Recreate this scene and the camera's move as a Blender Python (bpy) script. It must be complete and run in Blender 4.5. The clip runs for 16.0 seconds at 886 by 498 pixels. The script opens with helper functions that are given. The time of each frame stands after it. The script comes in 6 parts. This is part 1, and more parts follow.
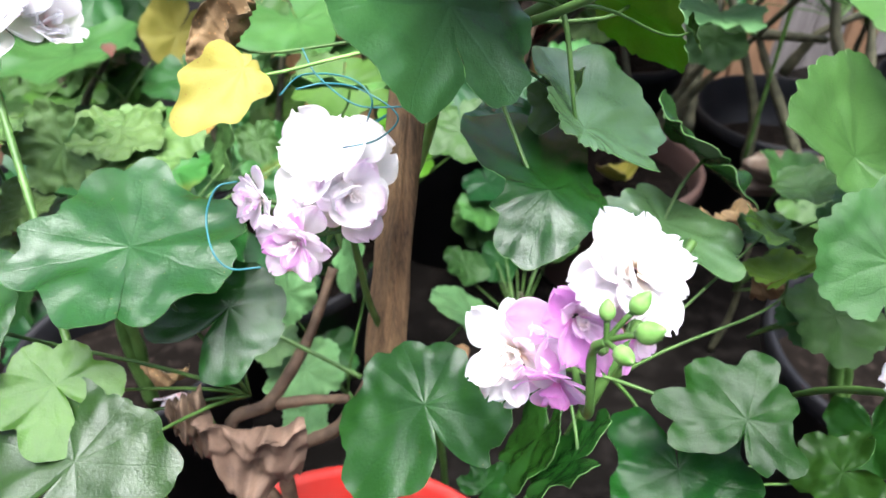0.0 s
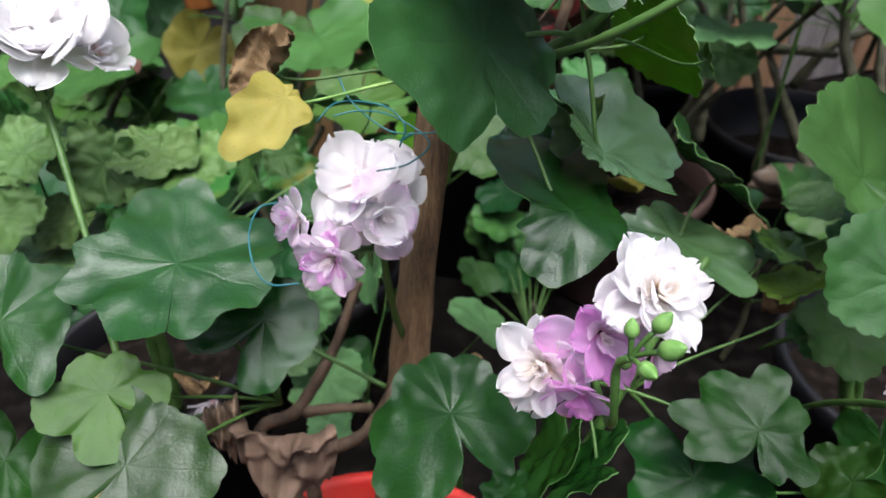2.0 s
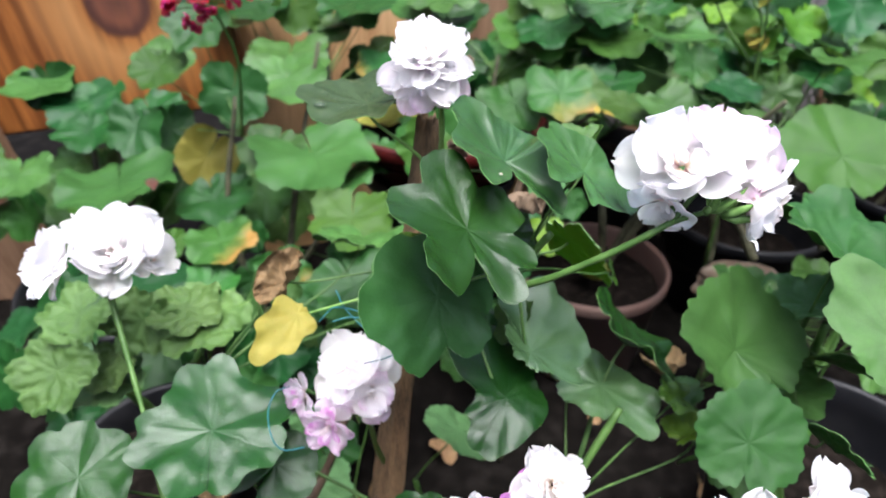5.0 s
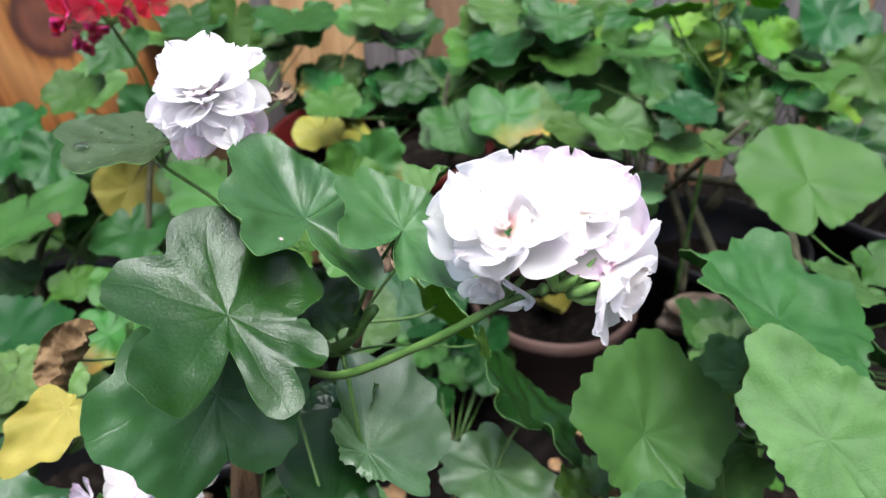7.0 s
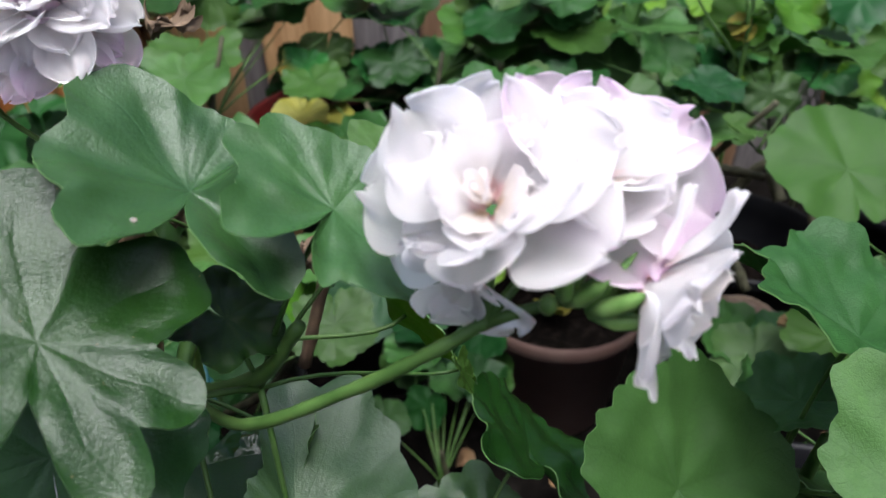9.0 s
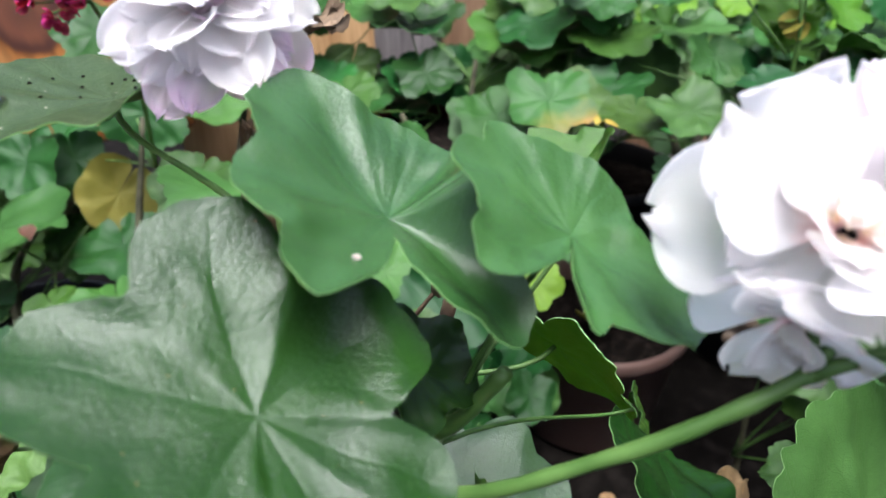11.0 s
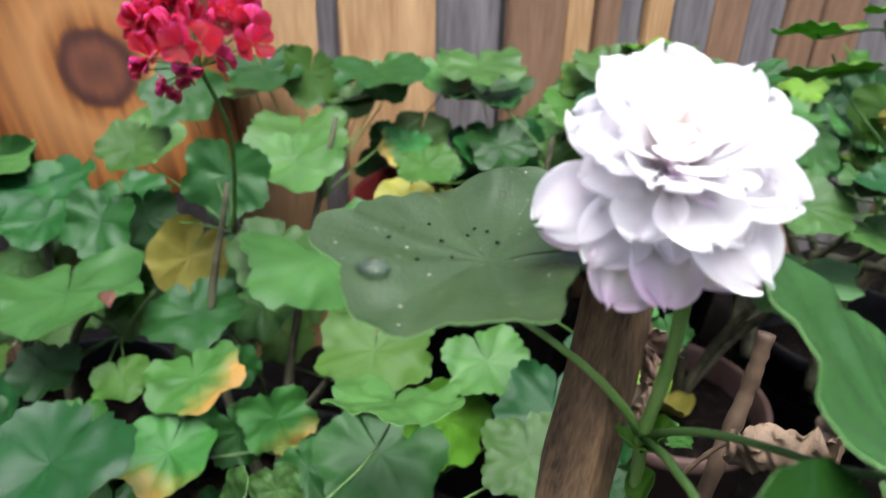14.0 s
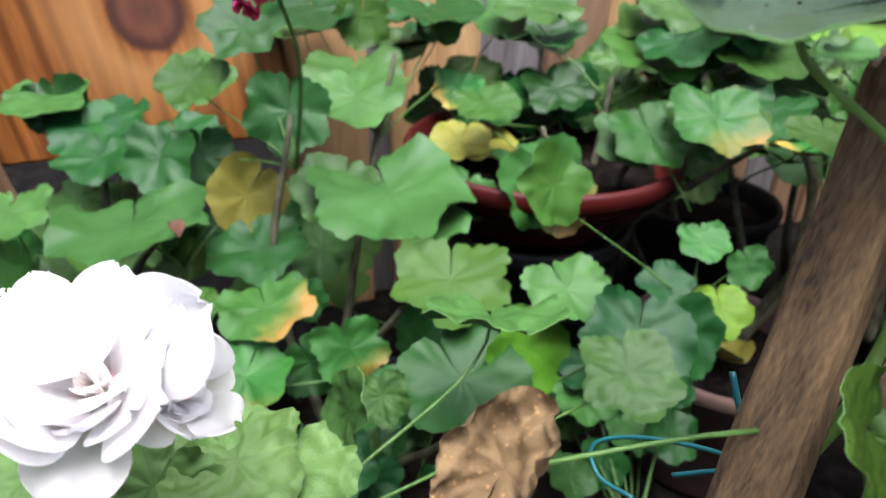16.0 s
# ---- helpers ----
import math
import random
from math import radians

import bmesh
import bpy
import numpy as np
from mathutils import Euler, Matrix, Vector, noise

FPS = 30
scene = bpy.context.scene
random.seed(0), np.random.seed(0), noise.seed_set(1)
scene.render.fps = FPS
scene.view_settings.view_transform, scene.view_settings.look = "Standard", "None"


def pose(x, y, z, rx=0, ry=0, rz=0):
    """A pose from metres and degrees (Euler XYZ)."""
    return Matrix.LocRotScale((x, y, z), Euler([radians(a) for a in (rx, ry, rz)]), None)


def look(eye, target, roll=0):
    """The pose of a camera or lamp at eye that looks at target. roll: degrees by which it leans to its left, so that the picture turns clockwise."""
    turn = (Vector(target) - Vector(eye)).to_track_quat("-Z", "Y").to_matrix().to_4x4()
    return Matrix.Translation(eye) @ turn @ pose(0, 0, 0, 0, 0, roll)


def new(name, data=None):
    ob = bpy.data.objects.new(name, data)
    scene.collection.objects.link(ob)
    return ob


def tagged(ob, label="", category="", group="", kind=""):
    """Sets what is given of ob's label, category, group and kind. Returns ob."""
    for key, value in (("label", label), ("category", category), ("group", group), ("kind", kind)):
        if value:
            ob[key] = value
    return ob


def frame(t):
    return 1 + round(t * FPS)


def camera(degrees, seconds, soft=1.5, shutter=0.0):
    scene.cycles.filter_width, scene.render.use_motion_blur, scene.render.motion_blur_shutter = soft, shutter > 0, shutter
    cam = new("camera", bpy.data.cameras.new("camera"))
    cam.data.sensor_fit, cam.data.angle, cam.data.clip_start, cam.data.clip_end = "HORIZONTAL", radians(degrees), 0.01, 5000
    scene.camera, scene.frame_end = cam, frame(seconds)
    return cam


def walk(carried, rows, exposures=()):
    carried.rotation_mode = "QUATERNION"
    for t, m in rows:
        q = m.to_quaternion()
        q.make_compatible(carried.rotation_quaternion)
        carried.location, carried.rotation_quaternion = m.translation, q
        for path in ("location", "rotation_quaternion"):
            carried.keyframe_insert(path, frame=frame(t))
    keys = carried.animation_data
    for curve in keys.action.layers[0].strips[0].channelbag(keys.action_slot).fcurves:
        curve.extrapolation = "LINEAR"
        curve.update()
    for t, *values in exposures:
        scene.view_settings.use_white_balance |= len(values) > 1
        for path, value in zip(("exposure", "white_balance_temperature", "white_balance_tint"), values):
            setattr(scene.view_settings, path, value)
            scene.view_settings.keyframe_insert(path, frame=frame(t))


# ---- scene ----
cam = camera(70.3, 16.0)
cam.data.dof.use_dof, cam.data.dof.focus_distance, cam.data.dof.aperture_fstop = True, 0.215, 14.5
EXPOSURES = ((0.0, 3.12, 5900, 10), (1.5, 2.87, 5900, 10), (2.0, 2.07, 5900, 10), (2.5, 1.77, 5900, 10), (3.5, 1.74, 5900, 10), (4.2, 2.47, 5900, 10), (6.3, 2.35, 5900, 10), (7.5, 2.3, 5900, 10), (8.2, 2.1, 5900, 10), (10.3, 1.27, 5900, 10), (10.6, 1.27, 5900, 10), (11.0, 2.45, 5900, 10), (12.0, 2.75, 5900, 10), (13.0, 2.65, 5900, 10), (14.5, 2.32, 5900, 10), (16.0, 2.53, 5900, 10))
# seconds, place in metres, turn in degrees
ROWS = [
    (0.0, -0.0, 0.0, 0.7, 52.0, 0.0, 0.0),
    (0.5, -0.0124, -0.0047, 0.7042, 52.52, 0.41, 0.73),
    (1.0, -0.0125, -0.0054, 0.7059, 53.12, 1.38, 1.11),
    (1.5, -0.0091, -0.0033, 0.708, 52.75, 0.68, 0.8),
    (2.0, -0.0085, -0.0092, 0.7127, 52.67, 0.27, 0.68),
    (2.5, -0.0058, -0.0154, 0.7276, 52.0, 0.54, 0.6),
    (3.0, -0.0021, -0.0256, 0.7549, 51.82, 0.17, 0.02),
    (3.5, 0.0008, -0.0359, 0.7806, 53.65, -0.24, 0.09),
    (4.0, -0.0017, -0.0391, 0.8009, 54.46, -0.25, 0.29),
    (4.2, -0.0014, -0.0416, 0.811, 55.05, -0.31, 0.37),
    (6.3, 0.0469, -0.0075, 0.8405, 56.97, -0.62, -1.16),
    (6.5, 0.0606, 0.0036, 0.8365, 57.5, -0.2, -0.26),
    (7.0, 0.09, 0.0347, 0.8153, 57.33, 0.17, -0.12),
    (7.5, 0.0995, 0.0598, 0.802, 58.26, -0.11, 0.77),
    (8.0, 0.1019, 0.0738, 0.7885, 56.95, 0.32, 1.15),
    (8.2, 0.1034, 0.0794, 0.7827, 57.03, -0.01, 0.87),
    (10.3, 0.0829, 0.1301, 0.7587, 56.9, 0.26, -0.78),
    (10.5, 0.0744, 0.1306, 0.757, 56.82, 0.37, -0.87),
    (11.0, 0.0477, 0.13, 0.7586, 57.92, 1.2, -0.79),
    (11.5, 0.0273, 0.1293, 0.7628, 59.19, 0.96, -0.05),
    (12.0, 0.0071, 0.136, 0.7662, 60.48, 0.14, 0.5),
    (12.5, -0.008, 0.1458, 0.769, 61.07, -0.74, 0.95),
    (13.0, -0.019, 0.1547, 0.7665, 61.52, -0.8, 0.96),
    (13.5, -0.0286, 0.1606, 0.7687, 62.18, -0.7, 0.85),
    (14.0, -0.0466, 0.1688, 0.772, 62.63, -1.14, 0.58),
    (14.5, -0.0643, 0.1707, 0.769, 62.49, -1.31, 0.91),
    (15.0, -0.0787, 0.1715, 0.7563, 61.8, -1.54, 0.98),
    (15.5, -0.0894, 0.1657, 0.7445, 61.28, -1.36, 1.06),
    (16.0, -0.1043, 0.1574, 0.7257, 60.56, -0.89, 1.6),
]
walk(cam, [(t, pose(*row)) for t, *row in ROWS], EXPOSURES)

# ---- light ----
world = bpy.data.worlds.new("sky")
scene.world = world
world.use_nodes = True
wn = world.node_tree.nodes
sky = wn.new("ShaderNodeTexSky")
sky.sky_type, sky.sun_disc = "NISHITA", False
sky.dust_density, sky.ozone_density = 7.0, 0.6
sky.sun_elevation, sky.sun_rotation = radians(78), radians(164)
world.node_tree.links.new(sky.outputs[0], wn["Background"].inputs[0])
wn["Background"].inputs[1].default_value = 0.09
sun = new("sun", bpy.data.lights.new("sun", "SUN"))
sun.data.energy, sun.data.angle, sun.data.color = 1.35, radians(38), (0.98, 0.99, 0.97)
sun.matrix_world = look((0.10, -0.35, 1.70), (0, 0, 0))


# ---- materials ----
def shader(name, rough=0.6, spec=0.4):
    m = bpy.data.materials.new(name)
    m.use_nodes = True
    nt = m.node_tree
    b = nt.nodes["Principled BSDF"]
    b.inputs["Roughness"].default_value = rough
    b.inputs["Specular IOR Level"].default_value = spec
    return m, nt, b


def node(nt, kind, **sets):
    n = nt.nodes.new("ShaderNode" + kind)
    for k, v in sets.items():
        if k.isdigit():
            n.inputs[int(k)].default_value = v
        else:
            setattr(n, k, v)
    return n


def math_node(nt, op, a, b=None):
    n = nt.nodes.new("ShaderNodeMath")
    n.operation = op
    for i, v in enumerate((a, b)):
        if v is None:
            continue
        if isinstance(v, (int, float)):
            n.inputs[i].default_value = v
        else:
            nt.links.new(v, n.inputs[i])
    return n.outputs[0]


def ramp(nt, fac, stops):
    r = nt.nodes.new("ShaderNodeValToRGB")
    els = r.color_ramp.elements
    while len(els) < len(stops):
        els.new(0.5)
    for e, (p, c) in zip(els, stops):
        e.position, e.color = p, (*c, 1) if len(c) == 3 else c
    nt.links.new(fac, r.inputs[0])
    return r.outputs[0]


def mix(nt, fac, a, b, mode="MIX"):
    n = nt.nodes.new("ShaderNodeMix")
    n.data_type, n.blend_type = "RGBA", mode
    for i, v in ((0, fac), (6, a), (7, b)):
        if isinstance(v, (int, float)):
            n.inputs[i].default_value = v
        elif isinstance(v, tuple):
            n.inputs[i].default_value = (*v, 1)
        else:
            nt.links.new(v, n.inputs[i])
    return n.outputs[2]


def bump(nt, b, height, strength, distance):
    n = nt.nodes.new("ShaderNodeBump")
    n.inputs["Strength"].default_value, n.inputs["Distance"].default_value = strength, distance
    nt.links.new(height, n.inputs["Height"])
    nt.links.new(n.outputs[0], b.inputs["Normal"])


def leaf_material(name, dark, light, vein, rough, lucent=0.25, spots=0.0, spot_colour=(0.35, 0.22, 0.08), rim=None, crinkle=0.3, fan=0.80, gloss=0.20):
    """Palmate veins, blotches and a waxy or matt skin; light passes through a little."""
    m, nt, b = shader(name, rough, gloss)
    L = nt.links.new
    uv = node(nt, "UVMap")
    xyz = node(nt, "SeparateXYZ")
    L(uv.outputs[0], xyz.inputs[0])
    x, y = xyz.outputs[0], xyz.outputs[1]
    info = node(nt, "ObjectInfo")
    shift = node(nt, "VectorMath", operation="ADD")
    L(uv.outputs[0], shift.inputs[0])
    spread = node(nt, "CombineXYZ")
    L(math_node(nt, "MULTIPLY", info.outputs["Random"], 37.0), spread.inputs[0])
    L(math_node(nt, "MULTIPLY", info.outputs["Random"], 91.0), spread.inputs[1])
    L(spread.outputs[0], shift.inputs[1])
    big = node(nt, "TexNoise", **{"2": 1.6, "3": 3.0})
    fine = node(nt, "TexNoise", **{"2": 26.0, "3": 6.0})
    grain = node(nt, "TexNoise", **{"2": 85.0, "3": 3.0})
    net = node(nt, "TexVoronoi", feature="DISTANCE_TO_EDGE", **{"2": 21.0})
    speck = node(nt, "TexVoronoi", **{"2": 9.0})
    for n in (big, fine, grain, net, speck):
        L(shift.outputs[0], n.inputs[0])
    radius = math_node(nt, "SQRT", math_node(nt, "ADD", math_node(nt, "MULTIPLY", x, x), math_node(nt, "MULTIPLY", y, y)))
    turn = node(nt, "Attribute", attribute_name="turn").outputs["Fac"]
    turn = math_node(nt, "ADD", turn, math_node(nt, "MULTIPLY", math_node(nt, "SUBTRACT", big.outputs[0], 0.5), math_node(nt, "MULTIPLY", radius, 0.55)))
    off = math_node(nt, "ABSOLUTE", math_node(nt, "SUBTRACT", turn, math_node(nt, "ROUND", turn)))
    gap = math_node(nt, "MULTIPLY", math_node(nt, "MULTIPLY", off, fan), radius)
    main = math_node(nt, "SUBTRACT", 1.0, math_node(nt, "MINIMUM", math_node(nt, "DIVIDE", gap, math_node(nt, "SUBTRACT", 0.034, math_node(nt, "MULTIPLY", radius, 0.020))), 1.0))
    mesh = math_node(nt, "SUBTRACT", 1.0, math_node(nt, "MINIMUM", math_node(nt, "MULTIPLY", net.outputs[0], 9.0), 1.0))
    run = math_node(nt, "ADD", math_node(nt, "SUBTRACT", radius, math_node(nt, "MULTIPLY", gap, 1.1)), math_node(nt, "MULTIPLY", big.outputs[0], 0.35))
    near = math_node(nt, "ABSOLUTE", math_node(nt, "SUBTRACT", math_node(nt, "FRACT", math_node(nt, "MULTIPLY", run, 5.5)), 0.5))
    side = math_node(nt, "SUBTRACT", 1.0, math_node(nt, "MINIMUM", math_node(nt, "MULTIPLY", near, 11.0), 1.0))
    col = ramp(nt, big.outputs[0], ((0.3, dark), (0.7, light)))
    col = mix(nt, math_node(nt, "MULTIPLY", fine.outputs[0], 0.35), col, tuple(c * 1.5 for c in light))
    col = mix(nt, math_node(nt, "MULTIPLY", mesh, 0.20), col, vein)
    col = mix(nt, math_node(nt, "MULTIPLY", side, 0.05 if fan > 1 else 0.16), col, vein)
    if rim:
        lop = math_node(nt, "MULTIPLY", x, math_node(nt, "SUBTRACT", math_node(nt, "MULTIPLY", info.outputs["Random"], 2.4), 1.2))
        edge = math_node(nt, "ADD", math_node(nt, "ADD", y, lop), math_node(nt, "MULTIPLY", math_node(nt, "SUBTRACT", big.outputs[0], 0.5), 1.5))
        col = mix(nt, ramp(nt, edge, ((0.36, (0, 0, 0)), (0.80, (0.45, 0.45, 0.45)), (1.20, (0.9, 0.9, 0.9)))), col, rim)
    col = mix(nt, math_node(nt, "MULTIPLY", main, 0.16 if fan > 1 else 0.22), col, vein)
    if spots:
        dots = math_node(nt, "LESS_THAN", speck.outputs[0], spots)
        col = mix(nt, math_node(nt, "MULTIPLY", dots, 0.75), col, spot_colour)
    tint = node(nt, "HueSaturation")
    L(math_node(nt, "ADD", 0.466, math_node(nt, "MULTIPLY", info.outputs["Random"], 0.036)), tint.inputs[0])
    L(math_node(nt, "ADD", 0.72, math_node(nt, "MULTIPLY", math_node(nt, "FRACT", math_node(nt, "MULTIPLY", info.outputs["Random"], 7.3)), 0.55)), tint.inputs[2])
    L(col, tint.inputs[4])
    L(tint.outputs[0], b.inputs["Base Color"])
    L(math_node(nt, "ADD", rough - 0.05, math_node(nt, "MULTIPLY", fine.outputs[0], 0.10)), b.inputs["Roughness"])
    h = math_node(nt, "ADD", math_node(nt, "MULTIPLY", math_node(nt, "ADD", math_node(nt, "ADD", math_node(nt, "MULTIPLY", main, 0.45), math_node(nt, "MULTIPLY", side, 0.12 if fan > 1 else 0.30)), math_node(nt, "MULTIPLY", mesh, crinkle)), -1.0), math_node(nt, "ADD", math_node(nt, "MULTIPLY", fine.outputs[0], 1.2), math_node(nt, "MULTIPLY", grain.outputs[0], 0.8)))
    bump(nt, b, h, 0.28 if rough < 0.3 else 0.30, 0.0008)
    through_light = node(nt, "BsdfTranslucent")
    L(mix(nt, 0.5, tint.outputs[0], (0.14, 0.36, 0.03)), through_light.inputs[0])
    both = node(nt, "MixShader", **{"0": lucent})
    L(b.outputs[0], both.inputs[1])
    L(through_light.outputs[0], both.inputs[2])
    L(both.outputs[0], nt.nodes["Material Output"].inputs[0])
    return m


LEAF = {
    "ivy": leaf_material("waxy_dark_green_leaf", (0.0034, 0.0193, 0.0026), (0.0075, 0.0345, 0.0047), (0.0120, 0.0445, 0.0121), 0.17, 0.14, spots=0.03, crinkle=0.08, fan=1.15, gloss=0.27),
    "ivys": leaf_material("waxy_mid_green_leaf", (0.0090, 0.0461, 0.0103), (0.0189, 0.0775, 0.0190), (0.0319, 0.0918, 0.0411), 0.25, 0.12, crinkle=0.1, fan=1.15, gloss=0.34),
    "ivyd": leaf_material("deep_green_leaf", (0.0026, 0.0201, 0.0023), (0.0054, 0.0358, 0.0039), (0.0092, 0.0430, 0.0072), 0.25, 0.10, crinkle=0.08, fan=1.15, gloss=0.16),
    "ivyl": leaf_material("light_waxy_leaf", (0.0196, 0.0640, 0.0203), (0.0414, 0.1100, 0.0378), (0.0552, 0.1250, 0.0513), 0.24, 0.15, crinkle=0.1, fan=1.15, gloss=0.5),
    "brown": leaf_material("curled_brown_leaf", (0.0361, 0.0235, 0.0137), (0.1615, 0.1153, 0.0725), (0.0570, 0.0388, 0.0245), 0.7, 0.05, crinkle=0.8),
    "ivyb": leaf_material("young_green_leaf", (0.0138, 0.0495, 0.0055), (0.0292, 0.0812, 0.0109), (0.0459, 0.1009, 0.0238), 0.22, 0.22, crinkle=0.1, fan=1.15),
    "ivym": leaf_material("dusty_green_leaf", (0.0130, 0.0295, 0.0076), (0.0261, 0.0492, 0.0158), (0.0343, 0.0584, 0.0231), 0.42, 0.06, spots=0.075, spot_colour=(0.3799, 0.3484, 0.2766), crinkle=0.15, fan=1.15),
    "zonal": leaf_material("matt_green_leaf", (0.0134, 0.0521, 0.0098), (0.0301, 0.0931, 0.0209), (0.0101, 0.0390, 0.0073), 0.42, 0.18, gloss=0.18),
    "olive": leaf_material("olive_green_leaf", (0.0141, 0.0578, 0.0065), (0.0256, 0.0860, 0.0120), (0.0106, 0.0434, 0.0050), 0.48, 0.22, gloss=0.18),
    # darker copy of the matt green, with the shade put into its colour
    "dark": leaf_material("green_leaf_painted_shade", (0.0049, 0.0326, 0.0076), (0.0103, 0.0538, 0.0128), (0.0036, 0.0244, 0.0058), 0.42, 0.15, gloss=0.18),
    "pale": leaf_material("pale_green_leaf", (0.0434, 0.1094, 0.0355), (0.0732, 0.1578, 0.0573), (0.0325, 0.0821, 0.0269), 0.55, 0.22),
    "crink": leaf_material("puckered_light_green_leaf", (0.0329, 0.0843, 0.0163), (0.0661, 0.1313, 0.0354), (0.0248, 0.0632, 0.0121), 0.42, 0.2, crinkle=0.6),
    "bright": leaf_material("backlit_yellow_green_leaf", (0.0534, 0.1568, 0.0077), (0.0890, 0.2167, 0.0206), (0.0401, 0.1176, 0.0058), 0.42, 0.45),
    "yellow": leaf_material("yellowed_leaf", (0.1125, 0.1200, 0.0120), (0.2115, 0.2080, 0.0330), (0.2016, 0.2080, 0.0480), 0.5, 0.25, spots=0.12, spot_colour=(0.16, 0.07, 0.02)),
    "edge": leaf_material("yellow_edged_leaf", (0.0092, 0.0632, 0.0100), (0.0196, 0.1052, 0.0181), (0.0069, 0.0474, 0.0076), 0.44, 0.18, rim=(0.27, 0.19, 0.035)),
    "dry": leaf_material("withered_brown_leaf", (0.0640, 0.0399, 0.0161), (0.2112, 0.1498, 0.0662), (0.1024, 0.0655, 0.0276), 0.75, 0.1, spots=0.2, crinkle=1.0),
}


EDGE = {}


def rim_light_material(kind):
    """Grazing light on a leaf's thin edge, painted as a colour paler than its face."""
    if kind not in EDGE:
        m, nt, b = shader("leaf_rim_light", 0.5)
        green = kind not in ("yellow", "dry", "brown")
        b.inputs["Base Color"].default_value = (0.12, 0.23, 0.07, 1) if green else (0.30, 0.22, 0.12, 1)
        EDGE[kind] = m
    return EDGE[kind]


def stem_material(name, a, b2, rough=0.5, scale=60.0):
    m, nt, b = shader(name, rough, 0.2)
    tc = node(nt, "TexCoord")
    n = node(nt, "TexNoise", **{"2": scale, "3": 5.0})
    nt.links.new(tc.outputs["Object"], n.inputs[0])
    nt.links.new(ramp(nt, n.outputs[0], ((0.35, a), (0.65, b2))), b.inputs["Base Color"])
    bump(nt, b, n.outputs[0], 0.4, 0.0006)
    return m


GREEN_STEM = stem_material("green_stem", (0.030, 0.070, 0.013), (0.066, 0.125, 0.030), 0.4)
WOODY_STEM = stem_material("woody_stem", (0.034, 0.021, 0.012), (0.110, 0.074, 0.046), 0.7)
LIGHT_STEM = stem_material("light_green_stalk", (0.095, 0.195, 0.036), (0.175, 0.290, 0.072), 0.4)
GREY_STEM = stem_material("grey_green_stem", (0.026, 0.027, 0.014), (0.075, 0.070, 0.040), 0.7)
BUD_GREEN = stem_material("bud_green", (0.07, 0.155, 0.03), (0.15, 0.26, 0.075), 0.4, scale=200)


def petal_material(name, base, edge, throat, veins=(0.75, 0.2, 0.35)):
    m, nt, b = shader(name, 0.55, 0.25)
    b.inputs["Subsurface Radius"].default_value = (1.0, 1.0, 1.0)
    b.inputs["Subsurface Weight"].default_value, b.inputs["Subsurface Scale"].default_value = 1.0, 0.008
    L = nt.links.new
    uv = node(nt, "UVMap")
    xyz = node(nt, "SeparateXYZ")
    L(uv.outputs[0], xyz.inputs[0])
    info = node(nt, "ObjectInfo")
    n = node(nt, "TexNoise", **{"2": 3.0, "3": 3.0})
    sh = node(nt, "VectorMath", operation="ADD")
    L(uv.outputs[0], sh.inputs[0])
    L(info.outputs["Random"], sh.inputs[1])
    L(sh.outputs[0], n.inputs[0])
    streak = node(nt, "TexWave", **{"1": 9.0, "2": 2.0})
    L(uv.outputs[0], streak.inputs[0])
    along = math_node(nt, "ADD", xyz.outputs[1], math_node(nt, "MULTIPLY", math_node(nt, "SUBTRACT", n.outputs[0], 0.5), 0.7))
    col = ramp(nt, along, ((0.05, throat), (0.30, base), (0.62, base), (1.0, edge)))
    col = mix(nt, math_node(nt, "MULTIPLY", streak.outputs[1], 0.035), col, veins)
    L(col, b.inputs["Base Color"])
    bump(nt, b, math_node(nt, "ADD", n.outputs[0], math_node(nt, "MULTIPLY", streak.outputs[1], 0.08)), 0.3, 0.0008)
    t = node(nt, "BsdfTranslucent")
    L(col, t.inputs[0])
    both = node(nt, "MixShader", **{"0": 0.62})
    L(b.outputs[0], both.inputs[1])
    L(t.outputs[0], both.inputs[2])
    L(both.outputs[0], nt.nodes["Material Output"].inputs[0])
    return m


PETAL = {
    "white": petal_material("white_petal", (0.955, 0.950, 0.945), (0.955, 0.945, 0.95), (0.93, 0.76, 0.75)),
    "blush": petal_material("blush_petal", (0.95, 0.925, 0.94), (0.93, 0.82, 0.92), (0.90, 0.82, 0.80)),
    "pink": petal_material("pink_petal", (0.90, 0.68, 0.89), (0.84, 0.52, 0.82), (0.86, 0.50, 0.76)),
    "cream": petal_material("cream_petal", (0.93, 0.90, 0.86), (0.93, 0.90, 0.90), (0.80, 0.70, 0.52)),
    "red": petal_material("red_petal", (0.64, 0.006, 0.020), (0.70, 0.010, 0.040), (0.60, 0.006, 0.02), (0.5, 0.0, 0.02)),
    "salmon": petal_material("salmon_petal", (0.42, 0.10, 0.09), (0.46, 0.14, 0.12), (0.36, 0.07, 0.06), (0.4, 0.08, 0.08)),
    "maroon": petal_material("maroon_petal", (0.34, 0.004, 0.02), (0.42, 0.006, 0.03), (0.2, 0.0, 0.01), (0.3, 0.0, 0.01)),
}


